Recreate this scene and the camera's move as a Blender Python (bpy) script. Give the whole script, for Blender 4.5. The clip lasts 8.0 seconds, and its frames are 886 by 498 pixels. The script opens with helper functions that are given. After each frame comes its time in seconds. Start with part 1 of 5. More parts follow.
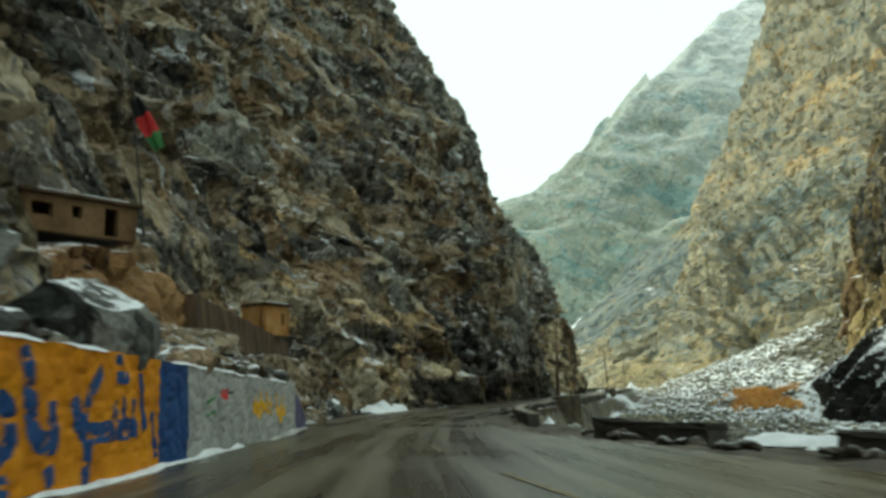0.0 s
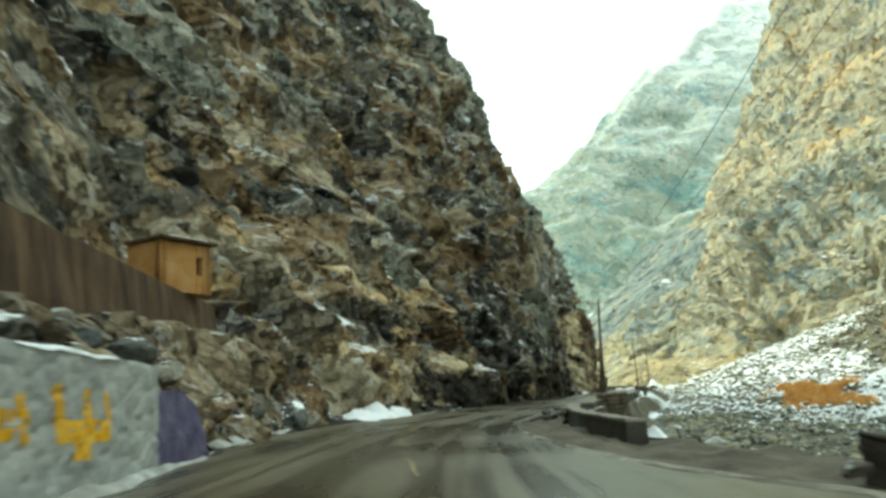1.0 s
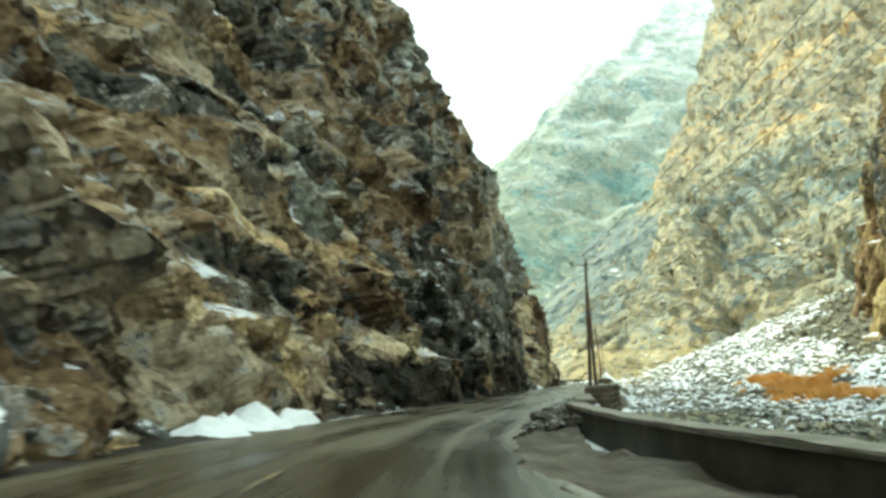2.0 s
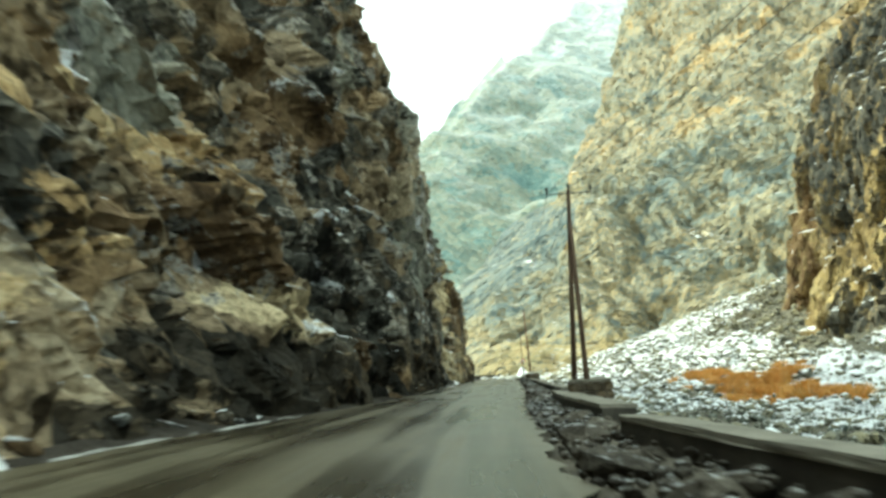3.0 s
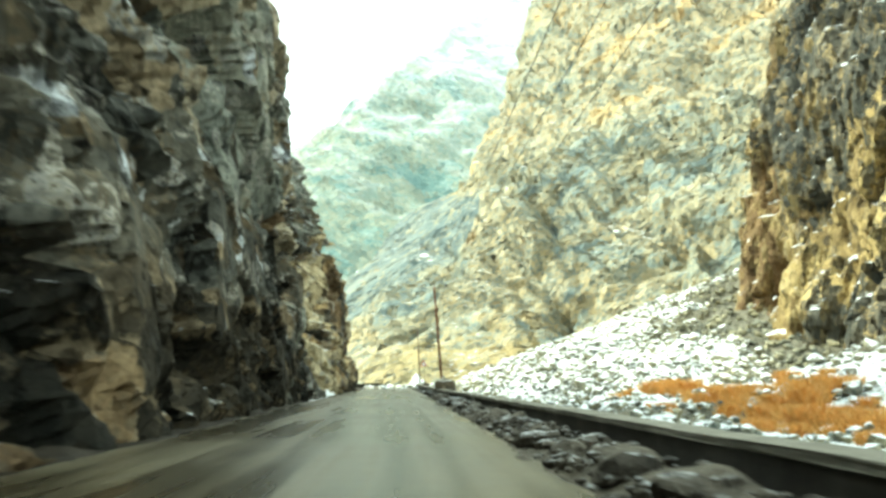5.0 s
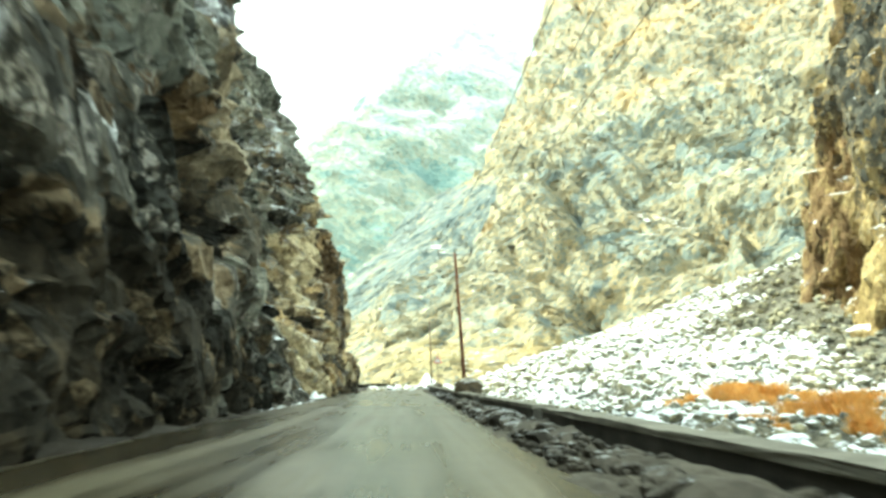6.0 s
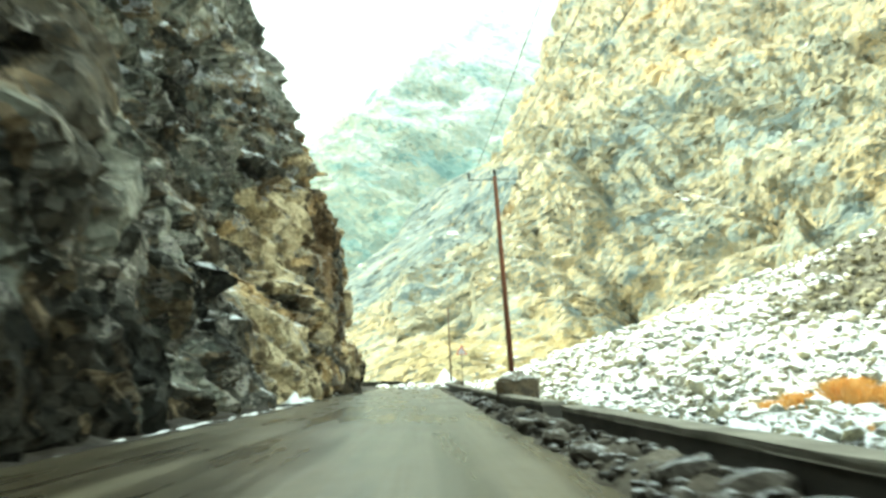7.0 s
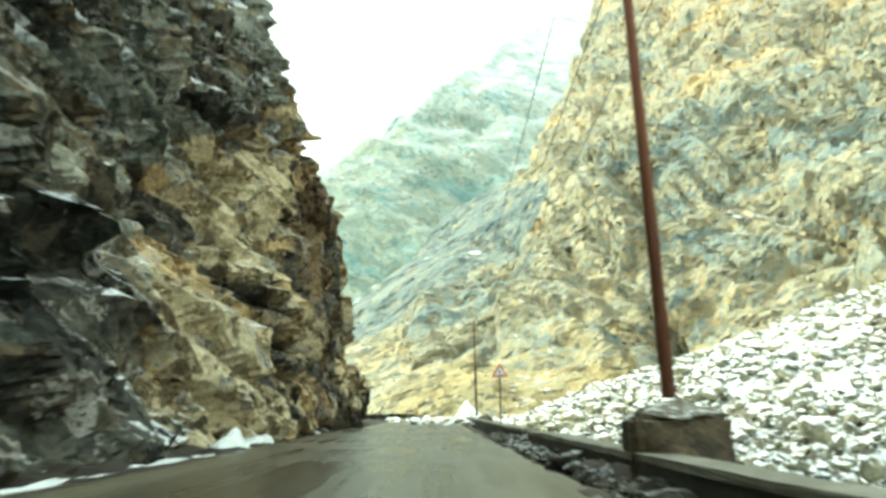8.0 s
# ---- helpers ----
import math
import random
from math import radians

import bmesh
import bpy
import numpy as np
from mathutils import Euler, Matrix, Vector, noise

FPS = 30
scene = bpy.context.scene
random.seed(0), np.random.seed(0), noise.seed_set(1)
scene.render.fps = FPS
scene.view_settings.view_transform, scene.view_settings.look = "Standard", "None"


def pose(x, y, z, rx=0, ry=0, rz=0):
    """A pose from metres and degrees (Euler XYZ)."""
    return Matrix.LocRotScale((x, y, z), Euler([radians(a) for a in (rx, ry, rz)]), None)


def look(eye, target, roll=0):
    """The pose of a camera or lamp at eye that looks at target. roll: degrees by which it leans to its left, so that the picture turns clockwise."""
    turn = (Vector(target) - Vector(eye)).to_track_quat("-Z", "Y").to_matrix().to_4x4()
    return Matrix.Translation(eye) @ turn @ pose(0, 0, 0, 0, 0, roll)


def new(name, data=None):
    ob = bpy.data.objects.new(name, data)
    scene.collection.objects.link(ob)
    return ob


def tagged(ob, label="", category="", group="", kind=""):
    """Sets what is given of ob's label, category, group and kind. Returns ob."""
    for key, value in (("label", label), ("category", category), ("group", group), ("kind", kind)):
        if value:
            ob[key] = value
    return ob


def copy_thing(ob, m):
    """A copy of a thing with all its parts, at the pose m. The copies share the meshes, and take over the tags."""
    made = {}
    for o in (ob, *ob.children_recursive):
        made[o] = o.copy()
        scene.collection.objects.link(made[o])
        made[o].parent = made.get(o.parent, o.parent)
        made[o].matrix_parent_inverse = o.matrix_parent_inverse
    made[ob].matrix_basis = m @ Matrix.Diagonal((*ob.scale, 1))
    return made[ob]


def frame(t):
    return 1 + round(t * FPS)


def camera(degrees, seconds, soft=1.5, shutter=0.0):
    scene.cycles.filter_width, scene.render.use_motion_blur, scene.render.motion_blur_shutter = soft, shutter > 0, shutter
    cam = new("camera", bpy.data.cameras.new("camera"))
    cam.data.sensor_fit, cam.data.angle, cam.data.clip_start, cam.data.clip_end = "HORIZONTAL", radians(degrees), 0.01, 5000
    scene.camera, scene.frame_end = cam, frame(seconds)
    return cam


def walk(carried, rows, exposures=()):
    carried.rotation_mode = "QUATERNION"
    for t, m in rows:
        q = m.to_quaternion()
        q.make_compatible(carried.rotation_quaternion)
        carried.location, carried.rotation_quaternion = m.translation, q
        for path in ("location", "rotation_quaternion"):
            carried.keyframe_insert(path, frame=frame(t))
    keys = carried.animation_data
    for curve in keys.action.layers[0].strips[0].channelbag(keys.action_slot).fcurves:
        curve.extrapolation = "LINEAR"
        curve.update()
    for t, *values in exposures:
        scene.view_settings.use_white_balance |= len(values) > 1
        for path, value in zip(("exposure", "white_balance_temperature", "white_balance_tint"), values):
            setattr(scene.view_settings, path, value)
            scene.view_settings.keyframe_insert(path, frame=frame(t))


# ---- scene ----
cam = camera(57.0, 8.0, soft=3.1, shutter=0.35)
PATH = [  # seconds, eye, yaw, pitch, lean
    (0, (0.000, 0.000, 1.372), 0.01, 10.22, -2.44),
    (0.5, (-0.531, 10.443, 1.398), 0.96, 9.95, -2.43),
    (1, (-1.061, 20.417, 1.242), 0.08, 10.34, -3.27),
    (1.5, (-1.332, 30.580, 1.204), -1.38, 9.44, -4.01),
    (1.7, (-1.149, 34.688, 1.202), -2.57, 9.94, -3.96),
    (2.8, (0.297, 57.343, 1.209), -8.92, 9.16, -3.39),
    (3, (0.647, 61.433, 1.204), -10.78, 9.11, -3.43),
    (3.5, (2.314, 71.381, 1.140), -13.75, 9.87, -2.98),
    (4, (4.357, 80.540, 1.167), -17.11, 11.18, -2.66),
    (4.5, (6.936, 90.280, 1.214), -18.57, 10.10, -2.72),
    (5.8, (13.746, 115.664, 1.311), -18.21, 9.05, -1.96),
    (6, (14.935, 119.572, 1.283), -17.86, 9.40, -1.82),
    (6.5, (17.702, 129.672, 1.295), -17.47, 9.72, -1.97),
    (7, (20.246, 139.187, 1.355), -16.87, 9.25, -2.09),
    (7.5, (22.957, 149.405, 1.327), -16.80, 9.29, -2.07),
    (8, (25.379, 158.843, 1.407), -15.55, 11.57, -0.76),
]
walk(cam, [(t, look(e, (e[0] - math.sin(radians(a)) * math.cos(radians(p)), e[1] + math.cos(radians(a)) * math.cos(radians(p)), e[2] + math.sin(radians(p))), r)) for t, e, a, p, r in PATH],
     exposures=[(0.0, 0.27, 6700, -11), (0.5, 0.76, 6700, -13), (1.0, 1.0, 6700, -14), (1.5, 1.2, 6700, -14), (3.0, 1.12, 6700, -14), (3.5, 1.1, 6700, -14), (4.5, 1.40, 6700, -14), (6.0, 1.84, 6700, -15), (7.5, 1.68, 6700, -16), (8.0, 1.47, 6700, -16)])

# ---- light: a white overcast winter sky, a veiled sun over the left cliff ----
SUN_EL, SUN_AZ = radians(45), radians(-60)  # azimuth from +y, to the left
world = bpy.data.worlds.new("winter_sky")
scene.world = world
world.use_nodes = True
wn, wl = world.node_tree.nodes, world.node_tree.links
wn.clear()
sky = wn.new("ShaderNodeTexSky")
sky.sky_type, sky.sun_disc, sky.sun_elevation, sky.sun_rotation = "NISHITA", False, SUN_EL, SUN_AZ
sky.air_density, sky.dust_density, sky.ozone_density, sky.altitude = 1.0, 4.0, 1.0, 1500
cloud = wn.new("ShaderNodeMix")
cloud.data_type = "RGBA"
cloud.inputs["Factor"].default_value = 0.82
cloud.inputs["B"].default_value = (9.3, 9.9, 10.2, 1)
wl.new(sky.outputs["Color"], cloud.inputs["A"])
bg = wn.new("ShaderNodeBackground")
bg.inputs["Strength"].default_value = 0.11
wl.new(cloud.outputs["Result"], bg.inputs["Color"])
wl.new(bg.outputs["Background"], wn.new("ShaderNodeOutputWorld").inputs["Surface"])
sun = new("sun", bpy.data.lights.new("sun", "SUN"))
sun.data.energy, sun.data.angle, sun.data.color = 2.7, radians(12), (1.0, 0.95, 0.84)
sun.matrix_world = look((0, 0, 300), (-math.sin(SUN_AZ) * math.cos(SUN_EL) * 300, -math.cos(SUN_AZ) * math.cos(SUN_EL) * 300, 300 - math.sin(SUN_EL) * 300))


# ---- number noise, for the shapes of rock ----
def rnd(i, j, seed):
    h = (i.astype(np.int64) * 374761393 + j.astype(np.int64) * 668265263 + seed * 1442695041) & 0xFFFFFFFF
    h = ((h ^ (h >> 13)) * 1274126177) & 0xFFFFFFFF
    h = ((h ^ (h >> 16)) * 2246822519) & 0xFFFFFFFF
    return ((h ^ (h >> 15)) & 0xFFFFFF) / 16777216.0


def soft_noise(u, v, seed):
    i, j = np.floor(u), np.floor(v)
    a, b = u - i, v - j
    a, b = a * a * (3 - 2 * a), b * b * (3 - 2 * b)
    return ((rnd(i, j, seed) * (1 - a) + rnd(i + 1, j, seed) * a) * (1 - b) + (rnd(i, j + 1, seed) * (1 - a) + rnd(i + 1, j + 1, seed) * a) * b) * 2 - 1


def fbm(u, v, seed, octaves=4):
    return sum(soft_noise(u * 2**k, v * 2**k, seed + k) * 0.5**k for k in range(octaves))


def blocks(u, v, seed, tilt=1.0):
    """Broken rock: every cell is a tilted plate at its own depth, about -1 to 1."""
    best = np.full(u.shape, 9e9)
    out = np.zeros(u.shape)
    i0, j0 = np.floor(u), np.floor(v)
    for di in (-1, 0, 1):
        for dj in (-1, 0, 1):
            i, j = i0 + di, j0 + dj
            cu, cv = i + rnd(i, j, seed), j + rnd(i, j, seed + 7)
            d = (u - cu) ** 2 + (v - cv) ** 2
            near = d < best
            best = np.where(near, d, best)
            plate = rnd(i, j, seed + 13) * 2 - 1 + tilt * ((rnd(i, j, seed + 19) * 2 - 1) * (u - cu) + (rnd(i, j, seed + 23) * 2 - 1) * (v - cv))
            out = np.where(near, plate, out)
    return out


def lumps(u, v, seed, tilt=1.0, sharp=1.3):
    """Broken rock as the outer hull of many tilted plates: flat facets that meet in creases, about -1 to 1."""
    out = np.full(u.shape, -9.0)
    i0, j0 = np.floor(u), np.floor(v)
    for di in (-1, 0, 1):
        for dj in (-1, 0, 1):
            i, j = i0 + di, j0 + dj
            du, dv = u - i - rnd(i, j, seed), v - j - rnd(i, j, seed + 7)
            plate = rnd(i, j, seed + 13) * 1.2 + tilt * ((rnd(i, j, seed + 19) * 2 - 1) * du + (rnd(i, j, seed + 23) * 2 - 1) * dv)
            out = np.maximum(out, plate - sharp * np.maximum(np.abs(du), np.abs(dv)) ** 1.5)
    return out * 1.4 - 0.7


def cell_value(u, v, seed):
    """A random number from 0 to 1 for each cell of the same broken pattern as blocks()."""
    best, out = np.full(u.shape, 9e9), np.zeros(u.shape)
    i0, j0 = np.floor(u), np.floor(v)
    for di in (-1, 0, 1):
        for dj in (-1, 0, 1):
            i, j = i0 + di, j0 + dj
            d = (u - i - rnd(i, j, seed)) ** 2 + (v - j - rnd(i, j, seed + 7)) ** 2
            out, best = np.where(d < best, rnd(i, j, seed + 31), out), np.minimum(d, best)
    return out


def smooth(a, b, x):
    x = np.clip((x - a) / (b - a), 0, 1)
    return x * x * (3 - 2 * x)


# ---- node materials ----
def mat(name):
    m = bpy.data.materials.new(name)
    m.use_nodes = True
    return m, m.node_tree.nodes, m.node_tree.links, m.node_tree.nodes["Principled BSDF"]


def tex(n, l, kind, scale, vec, **more):
    t = n.new("ShaderNodeTex" + kind)
    t.inputs["Scale"].default_value = scale
    for key, value in more.items():
        t.inputs[key].default_value = value
    l.new(vec, t.inputs["Vector"])
    return t


def ramp(n, l, fac, stops, hard=False):
    r = n.new("ShaderNodeValToRGB")
    r.color_ramp.interpolation = "CONSTANT" if hard else "LINEAR"
    while len(r.color_ramp.elements) < len(stops):
        r.color_ramp.elements.new(0.5)
    for e, (at, c) in zip(r.color_ramp.elements, stops):
        e.position = at
        e.color = (*c, 1) if not isinstance(c, float) else (c, c, c, 1)
    l.new(fac, r.inputs["Fac"])
    return r.outputs["Color"]


def mixc(n, l, fac, a, b, mode="MIX"):
    m = n.new("ShaderNodeMix")
    m.data_type, m.blend_type = "RGBA", mode
    for key, value in (("Factor", fac), ("A", a), ("B", b)):
        if isinstance(value, (float, int)):
            m.inputs[key].default_value = value if key == "Factor" else (value, value, value, 1)
        elif isinstance(value, tuple):
            m.inputs[key].default_value = (*value, 1)
        else:
            l.new(value, m.inputs[key])
    return m.outputs["Result"]


def mathn(n, l, op, a, b=0.0, clamp=False):
    m = n.new("ShaderNodeMath")
    m.operation, m.use_clamp = op, clamp
    for k, value in enumerate((a, b)):
        if isinstance(value, (float, int)):
            m.inputs[k].default_value = value
        else:
            l.new(value, m.inputs[k])
    return m.outputs[0]


def bump(n, l, bsdf, height, strength, distance):
    b = n.new("ShaderNodeBump")
    b.inputs["Strength"].default_value, b.inputs["Distance"].default_value = strength, distance
    l.new(height, b.inputs["Height"])
    l.new(b.outputs["Normal"], bsdf.inputs["Normal"])
    return b


def rock(name, tones, size, snow=0.0, line=0.8, stretch=(1, 1, 1), turn=(0, 0, 0), rough=0.85, relief=1.0, crack=0.0, alt=None, melt=9.0, grain=1.0, facet=0.5, kinds=(), chips=False, warped=0.8, patchy=0.7, thaw=False):
    """Broken rock in several tones, in pieces of that size in metres; snow lies where it faces up more than line."""
    m, n, l, bsdf = mat(name)
    pos = n.new("ShaderNodeNewGeometry")
    mp = n.new("ShaderNodeMapping")
    mp.vector_type = "TEXTURE"
    mp.inputs["Scale"].default_value, mp.inputs["Rotation"].default_value = stretch, [radians(a) for a in turn]
    l.new(pos.outputs["Position"], mp.inputs["Vector"])
    warp = tex(n, l, "Noise", 0.6 / size, mp.outputs["Vector"], Detail=4.0)
    add = n.new("ShaderNodeVectorMath")
    add.operation = "MULTIPLY_ADD"
    add.inputs[1].default_value = (size * warped,) * 3
    l.new(warp.outputs["Color"], add.inputs[0])
    l.new(mp.outputs["Vector"], add.inputs[2])
    vec = add.outputs["Vector"]
    big = tex(n, l, "Voronoi", 0.45 / size, vec)
    small = tex(n, l, "Voronoi", 1.7 / size, vec)
    cloudy = tex(n, l, "Noise", 0.12 / size, vec, Detail=5.0, Roughness=0.6)
    fine = tex(n, l, "Noise", 6.0 / size, vec, Detail=6.0, Roughness=0.65)
    sep = n.new("ShaderNodeSeparateColor")
    l.new(big.outputs["Color"], sep.inputs["Color"])
    sep2 = n.new("ShaderNodeSeparateColor")
    l.new(small.outputs["Color"], sep2.inputs["Color"])
    pick = mathn(n, l, "ADD", mathn(n, l, "MULTIPLY", sep.outputs[0], 0.42), mathn(n, l, "MULTIPLY", sep2.outputs[0], 0.25))
    pick = mathn(n, l, "ADD", pick, mathn(n, l, "MULTIPLY", mathn(n, l, "SUBTRACT", cloudy.outputs["Fac"], 0.5), 1.9))
    if chips:
        chip = tex(n, l, "Voronoi", 4.6 / size, vec)
        sep3 = n.new("ShaderNodeSeparateColor")
        l.new(chip.outputs["Color"], sep3.inputs["Color"])
        pick = mathn(n, l, "ADD", pick, mathn(n, l, "MULTIPLY", mathn(n, l, "SUBTRACT", sep3.outputs[0], 0.5), 0.24))
    pick = mathn(n, l, "ADD", pick, 0.17, True)
    col = ramp(n, l, pick, [(k / (len(tones) - 1), c) for k, c in enumerate(tones)])
    for attr, others in kinds:  # other kinds of rock, in patches named by the mesh
        a = n.new("ShaderNodeAttribute")
        a.attribute_name = attr
        ragged = mathn(n, l, "ADD", mathn(n, l, "MULTIPLY", mathn(n, l, "SUBTRACT", fine.outputs["Fac"], 0.5), 1.3), mathn(n, l, "MULTIPLY", mathn(n, l, "SUBTRACT", sep2.outputs[2], 0.5), 1.0))
        over = mathn(n, l, "ADD", mathn(n, l, "MULTIPLY", mathn(n, l, "SUBTRACT", mathn(n, l, "ADD", a.outputs["Fac"], ragged), 0.5), 3.5), 0.5, True)
        col = mixc(n, l, over, col, ramp(n, l, pick, [(k / (len(others) - 1), c) for k, c in enumerate(others)]))
    col = mixc(n, l, 1.0, col, ramp(n, l, fine.outputs["Fac"], [(0.25, 0.98 - 0.64 * grain), (0.5, 0.98 - 0.05 * grain), (0.8, 0.98 + 0.62 * grain)]), "MULTIPLY")
    if crack:
        edge = tex(n, l, "Voronoi", 0.9 / size, vec)
        edge.feature = "DISTANCE_TO_EDGE"
        broken = ramp(n, l, cloudy.outputs["Fac"], [(0.45, 0.0), (0.6, crack)])
        col = mixc(n, l, broken, col, mixc(n, l, 1.0, col, ramp(n, l, edge.outputs["Distance"], [(0.0, 0.4), (0.05, 1.0)]), "MULTIPLY"))
    height = mathn(n, l, "ADD", mathn(n, l, "MULTIPLY", fine.outputs["Fac"], 0.5), mathn(n, l, "MULTIPLY", sep2.outputs[1], 0.5))
    shaped = bump(n, l, bsdf, height, 0.9 * relief, 0.12 * size)
    if facet:  # every broken piece faces its own way
        tilt = None
        levels = [(big, 0.7), (small, 1.0)]
        if chips:
            levels.append((chip, 0.8))
        for cells, f in levels:
            v = n.new("ShaderNodeVectorMath")
            v.operation = "MULTIPLY_ADD"
            v.inputs[1].default_value, v.inputs[2].default_value = (2 * facet * f,) * 3, (-facet * f,) * 3
            l.new(cells.outputs["Color"], v.inputs[0])
            w = n.new("ShaderNodeVectorMath")
            w.operation = "ADD"
            l.new(v.outputs["Vector"], w.inputs[0])
            l.new(tilt or pos.outputs["Normal"], w.inputs[1])
            tilt = w.outputs["Vector"]
        unit = n.new("ShaderNodeVectorMath")
        unit.operation = "NORMALIZE"
        l.new(tilt, unit.inputs[0])
        l.new(unit.outputs["Vector"], shaped.inputs["Normal"])
    if snow:
        z = n.new("ShaderNodeSeparateXYZ")
        l.new(pos.outputs["Normal"], z.inputs[0])
        drift = tex(n, l, "Noise", 1.6 / size, pos.outputs["Position"], Detail=6.0, Roughness=0.65)
        wide = tex(n, l, "Noise", 0.03, pos.outputs["Position"], Detail=3.0)
        lie = mathn(n, l, "ADD", z.outputs["Z"], mathn(n, l, "MULTIPLY", mathn(n, l, "SUBTRACT", drift.outputs["Fac"], 0.5), 0.9))
        lie = mathn(n, l, "ADD", lie, mathn(n, l, "MULTIPLY", mathn(n, l, "SUBTRACT", wide.outputs["Fac"], 0.5), patchy))
        if thaw:  # bare places named by the mesh
            bare = n.new("ShaderNodeAttribute")
            bare.attribute_name = "thaw"
            lie = mathn(n, l, "SUBTRACT", lie, bare.outputs["Fac"])
        if alt:  # whiter higher up: snow, and haze put into the colour
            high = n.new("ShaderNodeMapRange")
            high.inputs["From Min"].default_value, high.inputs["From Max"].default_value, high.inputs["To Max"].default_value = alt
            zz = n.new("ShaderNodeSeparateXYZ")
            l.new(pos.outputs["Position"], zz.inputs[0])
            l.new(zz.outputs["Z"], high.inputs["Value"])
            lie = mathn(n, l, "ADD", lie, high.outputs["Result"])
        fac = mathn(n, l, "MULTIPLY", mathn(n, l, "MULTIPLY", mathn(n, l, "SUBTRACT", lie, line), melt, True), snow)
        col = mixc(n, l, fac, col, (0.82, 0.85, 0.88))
    l.new(col, bsdf.inputs["Base Color"])
    bsdf.inputs["Roughness"].default_value, bsdf.inputs["Specular IOR Level"].default_value = rough, 0.18
    return m


def plain(name, tones, scale, rough=0.8, relief=0.3, depth=0.02, metal=0.0, streak=(1, 1, 1)):
    """A mottled surface: tones over a noise of that scale per metre, with grain."""
    m, n, l, bsdf = mat(name)
    pos = n.new("ShaderNodeNewGeometry")
    mp = n.new("ShaderNodeMapping")
    mp.inputs["Scale"].default_value = streak
    l.new(pos.outputs["Position"], mp.inputs["Vector"])
    wide = tex(n, l, "Noise", scale, mp.outputs["Vector"], Detail=5.0, Roughness=0.6)
    fine = tex(n, l, "Noise", scale * 14, mp.outputs["Vector"], Detail=5.0, Roughness=0.7)
    col = ramp(n, l, wide.outputs["Fac"], [(0.28 + 0.44 * k / (len(tones) - 1), c) for k, c in enumerate(tones)])
    col = mixc(n, l, 1.0, col, ramp(n, l, fine.outputs["Fac"], [(0.3, 0.72), (0.7, 1.22)]), "MULTIPLY")
    l.new(col, bsdf.inputs["Base Color"])
    bsdf.inputs["Roughness"].default_value, bsdf.inputs["Metallic"].default_value = rough, metal
    bsdf.inputs["Specular IOR Level"].default_value = 0.22
    bump(n, l, bsdf, mathn(n, l, "ADD", fine.outputs["Fac"], wide.outputs["Fac"]), relief, depth)
    return m


TAN_TONES = [(0.165, 0.110, 0.058), (0.335, 0.228, 0.112), (0.520, 0.372, 0.190), (0.645, 0.505, 0.290), (0.710, 0.605, 0.395)]
CLIFF_KINDS = (
    ("brown", [(0.090, 0.060, 0.034), (0.178, 0.122, 0.068), (0.290, 0.208, 0.118), (0.395, 0.295, 0.175)]),
    ("pale", [(0.175, 0.152, 0.112), (0.305, 0.262, 0.190), (0.44, 0.372, 0.262), (0.56, 0.475, 0.335)]),
    ("grey", [(0.100, 0.109, 0.095), (0.190, 0.198, 0.170), (0.298, 0.300, 0.252), (0.437, 0.420, 0.340)]),
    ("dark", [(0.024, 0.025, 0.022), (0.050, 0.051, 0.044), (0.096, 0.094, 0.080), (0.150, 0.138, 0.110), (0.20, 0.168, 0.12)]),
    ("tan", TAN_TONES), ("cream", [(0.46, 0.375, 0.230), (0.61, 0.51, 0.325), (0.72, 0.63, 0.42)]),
    ("snow", [(0.60, 0.62, 0.63), (0.78, 0.81, 0.84), (0.84, 0.86, 0.88)]),
    # wet rock tones taken near black, shade included in the colour
    ("damp_shade", [(0.006, 0.007, 0.005), (0.015, 0.014, 0.010), (0.037, 0.032, 0.023), (0.097, 0.077, 0.050)]),
)
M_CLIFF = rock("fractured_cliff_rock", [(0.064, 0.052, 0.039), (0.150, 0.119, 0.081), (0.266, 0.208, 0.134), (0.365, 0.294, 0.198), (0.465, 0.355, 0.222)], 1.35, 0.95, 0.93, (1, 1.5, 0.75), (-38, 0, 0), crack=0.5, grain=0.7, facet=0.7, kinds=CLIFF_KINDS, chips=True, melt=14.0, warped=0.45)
M_BANK = rock("brown_clay_bank", [(0.080, 0.044, 0.021), (0.148, 0.082, 0.036), (0.23, 0.13, 0.055), (0.29, 0.178, 0.085)], 0.7, 0.7, 0.86, grain=0.8, facet=0.5)
M_CLIFF_TAN = rock("tan_cliff_rock", TAN_TONES, 1.6, 0.9, 0.85, crack=0.4, grain=0.8)
